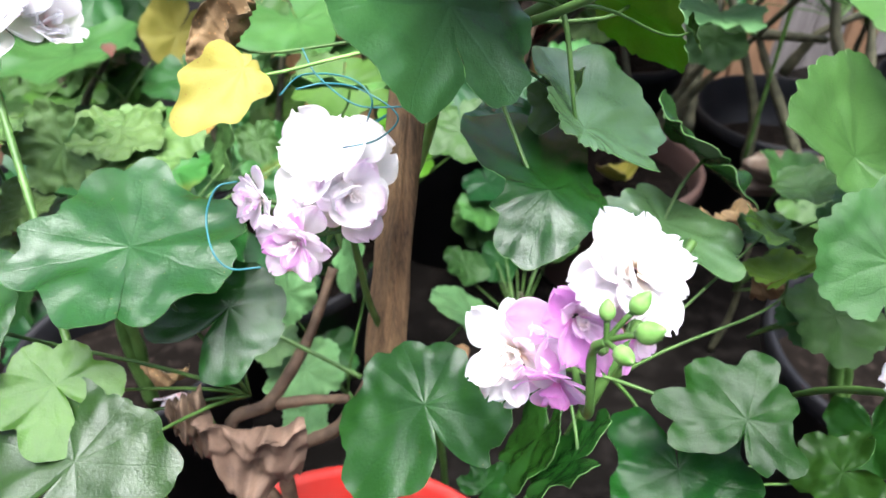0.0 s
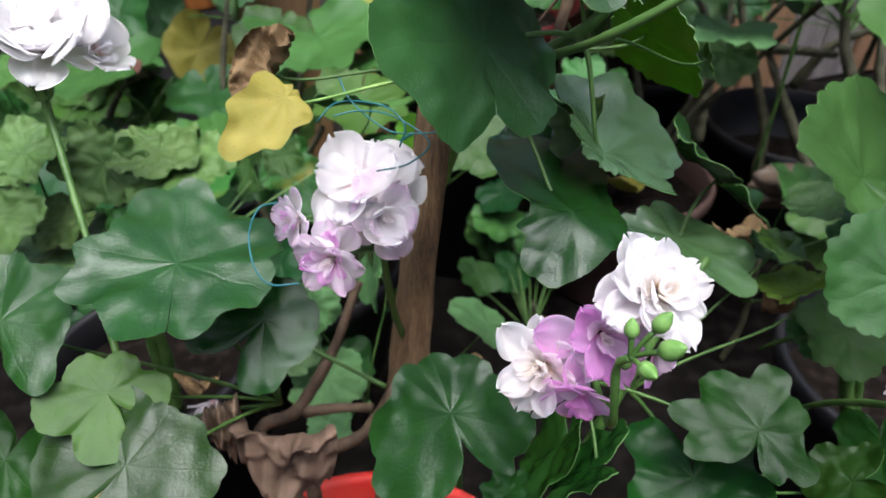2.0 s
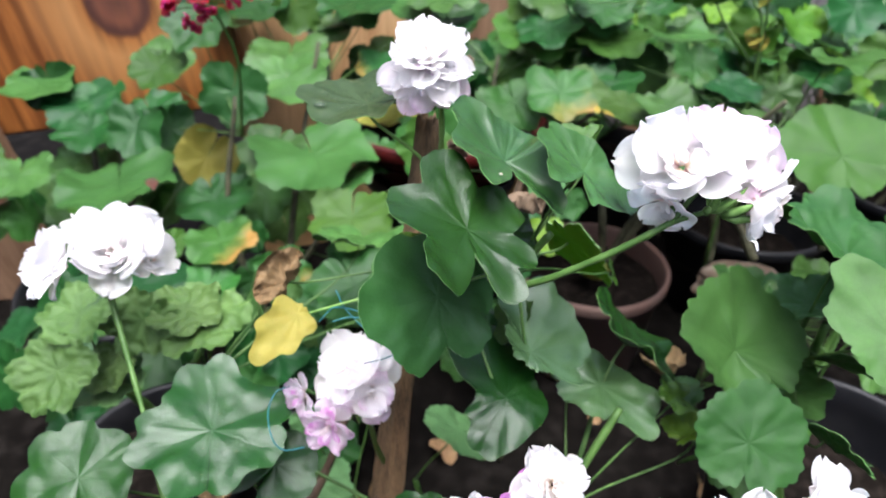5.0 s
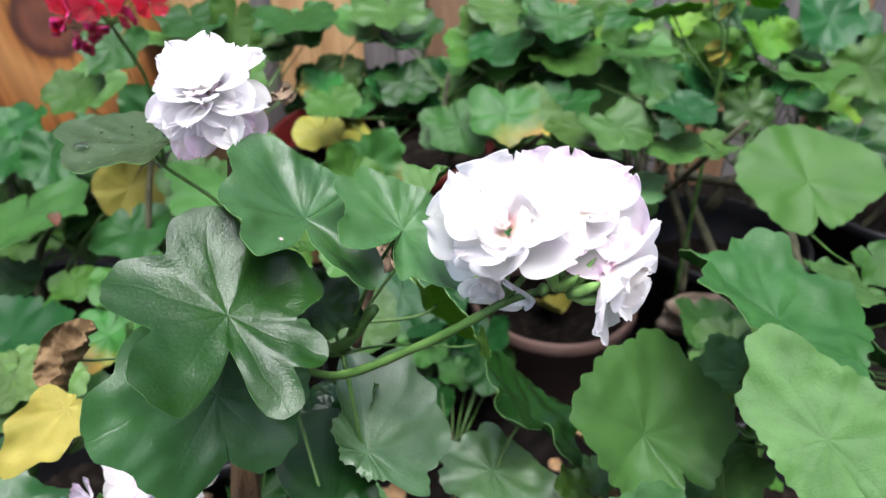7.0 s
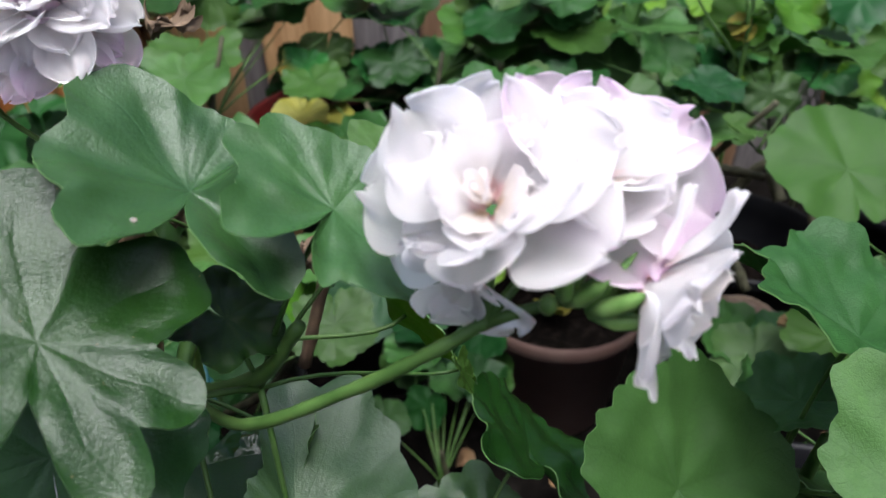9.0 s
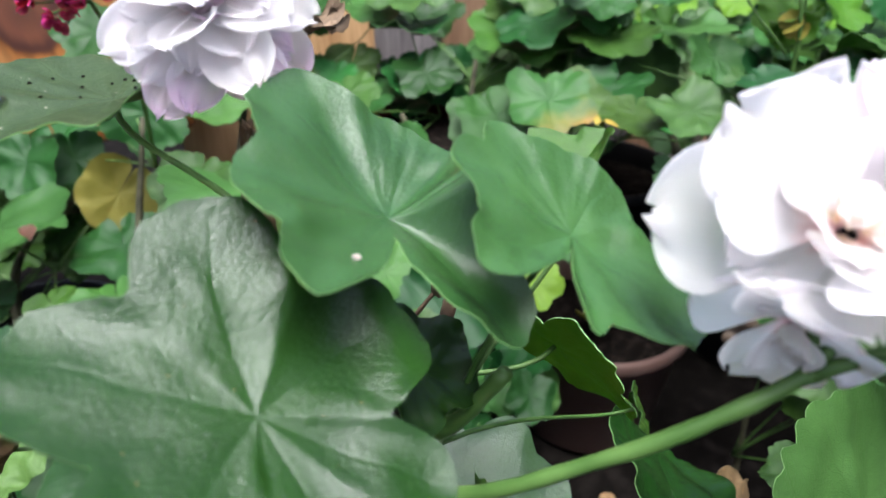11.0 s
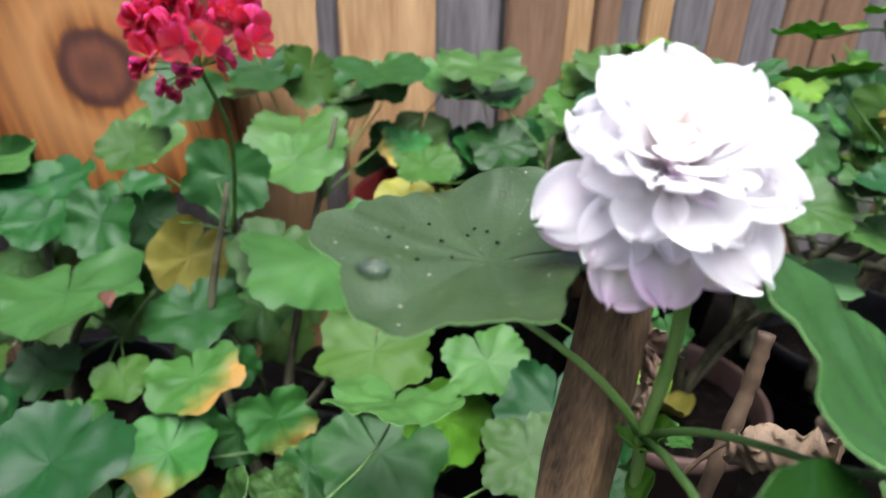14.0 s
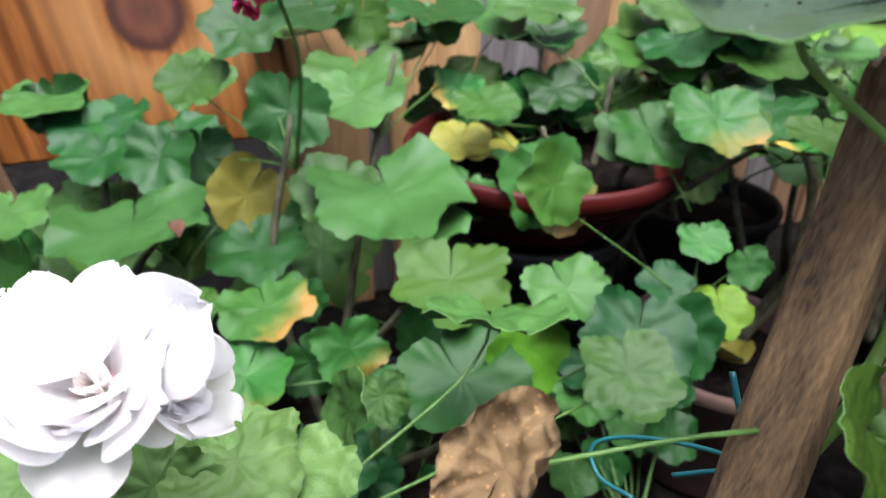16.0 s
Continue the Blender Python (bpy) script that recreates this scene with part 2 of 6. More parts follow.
def wood_material(name, dark, light, knot=None, rough=0.55, scale=1.0, axis=2):
    m, nt, b = shader(name, rough)
    L = nt.links.new
    tc = node(nt, "TexCoord")
    mp = node(nt, "Mapping")
    sc = [9.0 * scale] * 3
    sc[axis] = 0.9 * scale
    mp.inputs["Scale"].default_value = sc
    L(tc.outputs["Object"], mp.inputs[0])
    info = node(nt, "ObjectInfo")
    L(info.outputs["Random"], mp.inputs["Location"])
    n = node(nt, "TexNoise", **{"2": 2.2, "3": 6.0, "4": 0.65})
    L(mp.outputs[0], n.inputs[0])
    g = node(nt, "TexNoise", **{"2": 16.0, "3": 4.0})
    L(mp.outputs[0], g.inputs[0])
    f = math_node(nt, "ADD", math_node(nt, "MULTIPLY", n.outputs[0], 0.6), math_node(nt, "MULTIPLY", g.outputs[0], 0.4))
    col = ramp(nt, f, ((0.34, dark), (0.5, tuple((p + q) / 2 for p, q in zip(dark, light))), (0.66, light)))
    if knot:
        w = node(nt, "TexWave", bands_direction="X", **{"1": 1.1, "2": 5.5, "3": 4.0, "4": 1.4})
        L(mp.outputs[0], w.inputs[0])
        col = mix(nt, ramp(nt, w.outputs[1], ((0.45, (0, 0, 0)), (0.95, (0.75, 0.75, 0.75)))), col, tuple(c * 0.8 for c in dark))
        d = node(nt, "VectorMath", operation="DISTANCE")
        flat = node(nt, "Mapping")
        flat.inputs["Scale"].default_value = (1.0, 0.0, 0.9)
        L(tc.outputs["Object"], flat.inputs[0])
        L(flat.outputs[0], d.inputs[0])
        d.inputs[1].default_value = (knot[0], 0, knot[1] * 0.9)
        dist = math_node(nt, "ADD", d.outputs["Value"], math_node(nt, "MULTIPLY", math_node(nt, "SUBTRACT", n.outputs[0], 0.5), 0.03))
        ring = ramp(nt, dist, ((0.036, (0.9, 0.9, 0.9)), (0.050, (1, 1, 1)), (0.058, (0, 0, 0))))
        heart = ramp(nt, dist, ((0.0, (0.050, 0.022, 0.018)), (0.030, (0.135, 0.050, 0.030)), (0.044, (0.060, 0.024, 0.018))))
        halo = ramp(nt, dist, ((0.05, (0, 0, 0)), (0.085, (0.7, 0.7, 0.7)), (0.17, (0, 0, 0))))
        col = mix(nt, halo, col, (0.46, 0.23, 0.08))
        col = mix(nt, ring, col, heart)
    L(col, b.inputs["Base Color"])
    bump(nt, b, f, 0.5, 0.002)
    return m


def ground_material(name, a, b2, c, scale=30.0, rough=0.9, height=0.004):
    m, nt, b = shader(name, rough, 0.03)
    L = nt.links.new
    tc = node(nt, "TexCoord")
    n = node(nt, "TexNoise", **{"2": scale * 0.15, "3": 5.0})
    g = node(nt, "TexNoise", **{"2": scale * 2.5, "3": 6.0})
    for k in (n, g):
        L(tc.outputs["Object"], k.inputs[0])
    col = ramp(nt, n.outputs[0], ((0.35, a), (0.65, b2)))
    col = mix(nt, ramp(nt, g.outputs[0], ((0.48, (0, 0, 0)), (0.7, (1, 1, 1)))), col, c)
    L(col, b.inputs["Base Color"])
    bump(nt, b, g.outputs[0], 0.7, height)
    return m


def plastic(name, a, rough=0.4, dust=(0.3, 0.26, 0.22)):
    m, nt, b = shader(name, rough, 0.18)
    tc = node(nt, "TexCoord")
    n = node(nt, "TexNoise", **{"2": 22.0, "3": 6.0})
    nt.links.new(tc.outputs["Object"], n.inputs[0])
    nt.links.new(mix(nt, ramp(nt, n.outputs[0], ((0.45, (0, 0, 0)), (0.8, (0.5, 0.5, 0.5)))), a, dust), b.inputs["Base Color"])
    nt.links.new(math_node(nt, "ADD", rough - 0.1, math_node(nt, "MULTIPLY", n.outputs[0], 0.3)), b.inputs["Roughness"])
    bump(nt, b, n.outputs[0], 0.2, 0.001)
    return m


# Soil and earth are near black: the deep shade under the plants is painted in.
SOIL = ground_material("shade_darkened_soil", (0.0025, 0.002, 0.0015), (0.006, 0.0045, 0.0036), (0.014, 0.0105, 0.0085))
EARTH = ground_material("shade_darkened_earth", (0.002, 0.0016, 0.0013), (0.0045, 0.0038, 0.0032), (0.009, 0.0075, 0.0065), 14)
CEMENT = ground_material("grey_cement", (0.12, 0.12, 0.12), (0.21, 0.21, 0.21), (0.30, 0.30, 0.30), 12, 0.9)
CLAY = plastic("brown_clay", (0.070, 0.041, 0.033), 0.65, (0.105, 0.078, 0.066))
RED_PLASTIC = plastic("red_plastic", (0.62, 0.035, 0.025), 0.38, (0.5, 0.12, 0.09))
# Red taken down almost to black: the bowl's shade is in the colour.
DARK_RED = plastic("shade_darkened_red_plastic", (0.040, 0.0022, 0.0018), 0.5, (0.026, 0.010, 0.007))
BLACK_PLASTIC = plastic("black_plastic", (0.006, 0.006, 0.007), 0.42, (0.016, 0.015, 0.015))
WALL_CEMENT = ground_material("stained_cement", (0.12, 0.117, 0.112), (0.20, 0.195, 0.19), (0.27, 0.265, 0.26), 12, 0.9)
# White for the added south wall, which serves as a light reflector.
BOUNCE_WHITE = ground_material("bounce_wall_white", (0.56, 0.55, 0.53), (0.68, 0.67, 0.64), (0.74, 0.73, 0.71), 12, 0.9)
STONE = ground_material("tan_stone", (0.10, 0.07, 0.05), (0.17, 0.125, 0.09), (0.22, 0.18, 0.14), 20)
STAKE_WOOD = wood_material("weathered_stake_wood", (0.036, 0.022, 0.011), (0.235, 0.145, 0.068), None, 0.8, 7.0)
TWINE, tnt, tb = shader("teal_twine", 0.45)
tb.inputs["Base Color"].default_value = (0.012, 0.10, 0.11, 1)
ORANGE_WOOD = wood_material("varnished_orange_wood", (0.11, 0.032, 0.007), (0.35, 0.130, 0.030), (0.10, 0.205), 0.42, 0.8)
TAN_WOOD = wood_material("tan_wood", (0.28, 0.15, 0.06), (0.52, 0.33, 0.16), None, 0.55)
GREY_WOOD = wood_material("grey_weathered_wood", (0.075, 0.065, 0.065), (0.20, 0.18, 0.175), None, 0.8)
BROWN_WOOD = wood_material("brown_wood", (0.13, 0.07, 0.036), (0.26, 0.155, 0.09), None, 0.65)


# ---- helpers for building ----
def mesh_of(name, verts, faces, material, uvs=None, smooth=True, turns=None):
    me = bpy.data.meshes.new(name)
    me.from_pydata([tuple(v) for v in verts], [], faces)
    if uvs is not None:
        layer = me.uv_layers.new(name="UVMap")
        idx = np.empty(len(me.loops), dtype=np.int32)
        me.loops.foreach_get("vertex_index", idx)
        layer.data.foreach_set("uv", np.asarray(uvs, dtype=np.float32)[idx].ravel())
    if turns is not None:
        me.attributes.new("turn", "FLOAT", "POINT").data.foreach_set("value", np.asarray(turns, dtype=np.float32))
    me.materials.append(material)
    if smooth:
        me.polygons.foreach_set("use_smooth", [True] * len(me.polygons))
    me.update()
    return me


def under(ob, parent, m=None):
    """Make ob a part of parent, at the world pose m."""
    ob.parent = parent
    ob.matrix_parent_inverse = WORLD[parent.name].inverted() if parent.name in WORLD else Matrix()
    ob.matrix_basis = m or Matrix()
    WORLD[ob.name] = m or Matrix()
    return ob


WORLD = {}


def part(name, me, parent, label="", m=None):
    ob = under(new(name, me), parent, m)
    return tagged(ob, label) if label else ob


def thing(name, x, y, z, label, category, group=""):
    ob = new(name)
    ob.empty_display_size = 0.02
    ob.matrix_basis = Matrix.Translation((x, y, z))
    WORLD[ob.name] = ob.matrix_basis.copy()
    return tagged(ob, label, category, group)


def bezier(p0, p1, p2, p3, n):
    t = np.linspace(0, 1, n)[:, None]
    p0, p1, p2, p3 = (np.asarray(p, float) for p in (p0, p1, p2, p3))
    return (1 - t) ** 3 * p0 + 3 * (1 - t) ** 2 * t * p1 + 3 * (1 - t) * t ** 2 * p2 + t ** 3 * p3


def tube(points, radii, sides=8, knobs=0.0, seed=0):
    """Vertices and faces of a round, tapered tube along points."""
    rs = np.random.RandomState(seed)
    pts = np.asarray(points, float)
    n = len(pts)
    radii = np.interp(np.linspace(0, 1, n), np.linspace(0, 1, len(radii)), radii)
    d = np.gradient(pts, axis=0)
    d /= np.linalg.norm(d, axis=1)[:, None] + 1e-12
    ref = np.array([0.0, 1.0, 0.0]) if abs(d[0][1]) < 0.9 else np.array([1.0, 0, 0])
    verts, faces = [], []
    for i in range(n):
        a = np.cross(d[i], ref)
        a /= np.linalg.norm(a) + 1e-12
        b = np.cross(d[i], a)
        r = radii[i] * (1 + knobs * (rs.rand() - 0.4))
        for k in range(sides):
            w = 2 * math.pi * k / sides
            verts.append(pts[i] + r * (math.cos(w) * a + math.sin(w) * b))
    for i in range(n - 1):
        for k in range(sides):
            k2 = (k + 1) % sides
            faces.append((i * sides + k, i * sides + k2, (i + 1) * sides + k2, (i + 1) * sides + k))
    faces.append(tuple(range(sides - 1, -1, -1)))
    faces.append(tuple((n - 1) * sides + k for k in range(sides)))
    return verts, faces


def lathe(profile, sides=64, wobble=0.0, seed=1):
    """A turned shape from (radius, height) pairs; closed at both ends."""
    rs = np.random.RandomState(seed)
    ph = rs.rand(3) * 6.28
    verts, faces = [], []
    for r, h in profile:
        for k in range(sides):
            w = 2 * math.pi * k / sides
            rr = r * (1 + wobble * (math.sin(2 * w + ph[0]) + 0.5 * math.sin(3 * w + ph[1])))
            verts.append((rr * math.cos(w), rr * math.sin(w), h))
    for i in range(len(profile) - 1):
        for k in range(sides):
            k2 = (k + 1) % sides
            faces.append((i * sides + k, i * sides + k2, (i + 1) * sides + k2, (i + 1) * sides + k))
    faces.append(tuple(range(sides - 1, -1, -1)))
    faces.append(tuple((len(profile) - 1) * sides + k for k in range(sides)))
    return verts, faces


def block(sx, sy, sz, bevel=0.003, cuts=1, rough=0.0, seed=0):
    """A bevelled board, standing on its base."""
    bm = bmesh.new()
    bmesh.ops.create_cube(bm, size=1.0)
    for v in bm.verts:
        v.co = (v.co.x * sx, v.co.y * sy, (v.co.z + 0.5) * sz)
    bmesh.ops.bevel(bm, geom=bm.edges[:], offset=bevel, segments=2, affect="EDGES")
    if rough:
        bmesh.ops.subdivide_edges(bm, edges=bm.edges[:], cuts=cuts, use_grid_fill=True)
        for v in bm.verts:
            v.co += Vector((noise.noise(v.co * 30 + Vector((seed, 0, 0))), noise.noise(v.co * 30 + Vector((0, seed, 0))), 0)) * rough
    return bm


def from_bm(name, bm, material, smooth=False):
    me = bpy.data.meshes.new(name)
    bm.to_mesh(me)
    bm.free()
    me.materials.append(material)
    if smooth:
        me.polygons.foreach_set("use_smooth", [True] * len(me.polygons))
    return me


# ---- leaves ----
SHAPES = {  # lobes (angle, height, width), base radius, scallops, scallop depth, sinus half-angle
    "lobed": (((0, 0.37, 0.46), (66, 0.35, 0.44), (-66, 0.35, 0.44), (130, 0.32, 0.42), (-130, 0.32, 0.42)), 0.64, 26, 0.014, 18),
    "round": (((0, 0.22, 0.40), (60, 0.21, 0.37), (-60, 0.21, 0.37), (122, 0.18, 0.40), (-122, 0.18, 0.40)), 0.79, 25, 0.058, 9),
    "soft": (((0, 0.13, 0.5), (66, 0.10, 0.44), (-66, 0.12, 0.44), (130, 0.10, 0.42), (-130, 0.08, 0.42)), 0.88, 22, 0.016, 9),
}
LOBED = ("ivy", "ivys", "ivyd", "ivyb", "ivyl")
SOFT = ("ivym", "yellow", "dry", "brown")
WITHERED = ("dry", "brown")
SEED = [1]


def leaf_outline(ang, lobes, base):
    """Reach, lift and vein count by angle for a leaf with the lobes given (degrees, reach, lift)."""
    tip = np.radians([l[0] for l in lobes])
    off = (ang[:, None] - tip[None] + math.pi) % (2 * math.pi) - math.pi
    near = 1 / (np.abs(off) ** 2.6 + 0.004)
    near /= near.sum(1)[:, None]
    reach = near @ np.array([l[1] for l in lobes])
    soft = 1 / (off ** 2 + 0.03)
    lift = (soft / soft.sum(1)[:, None]) @ np.array([l[2] for l in lobes])
    ring = np.sort(tip)
    step = np.diff(np.append(ring, ring[0] + 2 * math.pi))
    half = {t: 0.47 * min(step[i], step[i - 1]) for i, t in enumerate(ring)}
    wide = np.array([min(max(half[t], 0.20), 0.55) for t in tip])
    hill = np.exp(-np.abs(off / wide[None]) ** 3.6).max(1)
    full = np.concatenate(([ring[0] - 1.2], ring, [ring[-1] + 1.2]))
    return reach * (base + (1 - base) * hill), lift, np.interp(ang, full, np.arange(-1, len(ring) + 1)), tip


def roll(x, y, z, turn, radius):
    """Rolls a flat place round a level axis in the leaf's plane, tighter on one side."""
    u, v = x * math.cos(turn) + y * math.sin(turn), -x * math.sin(turn) + y * math.cos(turn)
    w = u / (radius if u > 0 else 1.6 * radius)
    span = radius if u > 0 else 1.6 * radius
    u, z = (span - z) * math.sin(w), span - (span - z) * math.cos(w)
    return u * math.cos(turn) - v * math.sin(turn), u * math.sin(turn) + v * math.cos(turn), z


def leaf_mesh(kind, size, cup, fold, seed, segments=72, rings=9, shape="", lobes=(), base=0.7, notch=0.0):
    rs = np.random.RandomState(seed)
    lobed = kind in LOBED
    shaped, shaped_base = lobes, base
    lobes, base, teeth, depth, sinus = SHAPES[shape or ("lobed" if lobed else "soft" if kind in SOFT else "round")]
    fan = 1.15 if lobed or kind == "ivym" else 0.80
    gap = sinus * (0.02 if shaped else 0.2)
    ang = np.radians(np.linspace(-180 + gap, 180 - gap, segments))
    r, lift, turns = np.full(segments, base), np.zeros(segments), ang / fan
    tips = np.arange(-3, 4) * fan
    if shaped:
        r, lift, turns, tips = leaf_outline(ang, shaped, shaped_base)
        for a in tips if lobed else ():
            off = (ang - a + math.pi) % (2 * math.pi) - math.pi
            for o, t in ((0, 0.025), (0.24, 0.03), (-0.24, 0.03), (0.46, 0.02), (-0.46, 0.02)):
                r += t * rs.uniform(0.5, 1.2) * np.exp(-np.abs((off - o) / 0.08) ** 1.4)
    else:
        for a, h, w in lobes:
            h, a, w = h * rs.uniform(0.75, 1.15), a + rs.uniform(-7, 7), w * rs.uniform(0.9, 1.1)
            off = (ang - math.radians(a) + math.pi) % (2 * math.pi) - math.pi
            r += h * np.exp(-np.abs(off / w) ** (2.5 if lobed else 3.0))
            if lobed:
                for o, t in ((0, 0.06), (0.30, 0.045), (-0.30, 0.045), (0.55, 0.02), (-0.55, 0.02)):
                    r += t * rs.uniform(0.5, 1.2) * np.exp(-np.abs((off - o * w / 0.44) / 0.085) ** 1.4)
    inner = r.copy()
    r += depth * (np.abs(np.sin(ang * teeth / 2 + rs.rand() * 6)) - 0.6) * rs.uniform(0.5, 1.4) + rs.uniform(-0.007, 0.007, segments)
    nick = np.abs(np.degrees(ang))
    nicked = 1 - (notch or (0.72 if lobed else 0.32)) * np.clip((nick - (180 - sinus * 1.5)) / (sinus * 1.5), 0, 1) ** 1.5
    r, inner = r * nicked, inner * nicked
    px, py, pr = rs.uniform(0, 9, 3)
    verts, uvs, faces = [], [], []
    calm = 0.55 if shaped else 1.0
    crumple = {"crink": 0.11, "dry": 0.20, "brown": 0.34, "yellow": 0.08}.get(kind, 0.10) * calm
    grain = 2.2 if kind == "crink" else 1.4 if kind in WITHERED else 1.2
    wave = (rs.uniform(0.05, 0.11) if kind != "dry" else 0.08) * calm
    bend = (rs.uniform(-0.14, 0.02) if lobed else rs.uniform(-0.10, 0.06)) * (0 if shaped else 1)
    near = np.abs((ang[:, None] - tips[None] + math.pi) % (2 * math.pi) - math.pi).min(1)
    pleat = 0.0 if kind in WITHERED else 0.04 if lobed else 0.045
    order = np.floor(turns * 2).astype(int)
    pleats = pleat * rs.uniform(-0.15, 1.7, 40)[np.clip(order - order.min(), 0, 39)]
    pleats = np.convolve(np.pad(pleats, 2, mode="edge"), np.ones(5) / 5, mode="valid")
    grooves = np.exp(-(near / 0.26) ** 2)
    for side in (0, 1):
        for i in range(rings + 1):
            q = (i / rings) ** 0.85
            for k in range(segments):
                rad = inner[k] * q + (r[k] - inner[k]) * q ** 5
                x, y = rad * math.sin(ang[k]), rad * math.cos(ang[k])
                z = cup * rad ** 2 + fold * abs(x) * (1 + 0.2 * y) + bend * y * abs(y) + lift[k] * q ** 1.35
                z -= (0.008 if lobed else 0.0 if kind in WITHERED else 0.013) * grooves[k] * min(q * 3, 1) * (1.1 - q)
                z += pleats[k] * rad * min(near[k], 0.55)
                z += wave * q ** 2.5 * math.sin(3 * ang[k] + pr) + (0 if kind in WITHERED else 0.4 * wave) * q ** 4 * math.sin(8 * ang[k] + px)
                p = Vector((x * 2.3 + px, y * 2.3 + py, 0))
                z += crumple * (noise.noise(p * grain) + (0.55 if kind in WITHERED else 0.30) * noise.noise(p * grain * 2.3)) * (0.25 + q)
                if kind in WITHERED:
                    x, y, z = roll(x, y, z, pr, 0.55 if kind == "brown" else 1.0)
                verts.append((x * size, y * size, (z - side * 0.010) * size))
                uvs.append((rad * math.sin(ang[k]), rad * math.cos(ang[k])))
    n = (rings + 1) * segments
    turn_at = np.tile(turns, 2 * (rings + 1) + 2)
    for side in (0, 1):
        for i in range(rings):
            for k in range(segments - 1):
                a = side * n + i * segments + k
                quad = (a, a + 1, a + segments + 1, a + segments)
                faces.append(quad if side == 0 else quad[::-1])
    rim0 = len(verts)
    for side in (0, 1):
        verts += verts[side * n + rings * segments:side * n + n]
        uvs += uvs[side * n + rings * segments:side * n + n]
    for k in range(segments - 1):
        a = rim0 + k
        faces.append((a + 1, a + segments + 1, a + segments, a))
    me = mesh_of("leaf", verts, faces, LEAF[kind], uvs, True, turn_at)
    # the edge faces carry the painted rim light
    me.materials.append(rim_light_material(kind))
    rim = np.zeros(len(faces), dtype=np.int32)
    rim[1 - segments:] = 1
    me.polygons.foreach_set("material_index", rim)
    return me


def on_leaf(ob, x, y):
    """The point of a leaf's upper face that lies under or over the place (x, y)."""
    m = WORLD[ob.name]
    co = np.empty(len(ob.data.vertices) * 3)
    ob.data.vertices.foreach_get("co", co)
    co = co.reshape(-1, 3)[:len(ob.data.vertices) // 2] @ np.array(m.to_3x3()).T + np.array(m.translation)
    k = np.argsort((co[:, 0] - x) ** 2 + (co[:, 1] - y) ** 2)[:4]
    return x, y, float(co[k, 2].mean())


NODES = {}


def petiole(ob, start, normal, plant, radius, material=None):
    """A leaf stalk from the leaf to the closest joint of its plant that lies below it."""
    best, goal = 9e9, None
    for p in NODES[plant.name]:
        v = Vector(p) - start
        cost = v.length + (0.6 * v.z if v.z > -0.02 else 0)
        if 0.02 < v.length and cost < best:
            best, goal = cost, Vector(p)
    mid = start - normal * 0.25 * (goal - start).length
    pts = bezier(start - normal * 0.001, mid, goal * 0.6 + start * 0.4 + Vector((0, 0, 0.01)), goal, 10)
    v, f = tube(pts, (radius * 0.75, radius * 0.75, radius * 1.0), 7)
    return part("petiole", mesh_of("petiole", v, f, material or GREEN_STEM), ob)


def leaf(plant, kind, x, y, z, rx, ry, rz, size, cup=0.05, fold=0.08, stalk=True, shape="", lobes=(), base=0.7, notch=0.0):
    SEED[0] += 1
    m = pose(x, y, z, rx, ry, rz)
    far = y > 0.5
    if lobes:
        cup, fold = 0.0, 0.0
    me = leaf_mesh(kind, size, cup, fold, SEED[0], 76 if far else 130, 6 if far else 12, shape, lobes, base, notch)
    ob = part("leaf", me, plant, LEAF_LABEL.get(kind, ""), m)
    if stalk:
        petiole(ob, m.translation, m.to_3x3() @ Vector((0, 0, 1)), plant, 0.0007 + size * 0.013, None if stalk is True else stalk)
    return ob


LEAF_LABEL = {"yellow": "yellowed drooping leaf", "dry": "withered brown curled leaf", "edge": "green leaf with yellowing edge",
              "bright": "yellow-green leaf lit from behind", "ivym": "dusty green leaf with specks"}


def stem(plant, points, radii, material=None, name="stem", knobs=0.25):
    pts = []
    P = [np.asarray(p, float) for p in points]
    P = [2 * P[0] - P[1]] + P + [2 * P[-1] - P[-2]]
    for i in range(1, len(P) - 2):
        for t in np.linspace(0, 1, 8, endpoint=False):
            a, b, c, d = P[i - 1], P[i], P[i + 1], P[i + 2]
            pts.append(0.5 * (2 * b + (c - a) * t + (2 * a - 5 * b + 4 * c - d) * t * t + (3 * b - a - 3 * c + d) * t ** 3))
    pts.append(P[-2])
    SEED[0] += 1
    v, f = tube(pts, radii, 10, knobs, SEED[0])
    return part(name, mesh_of(name, v, f, material or GREEN_STEM), plant)


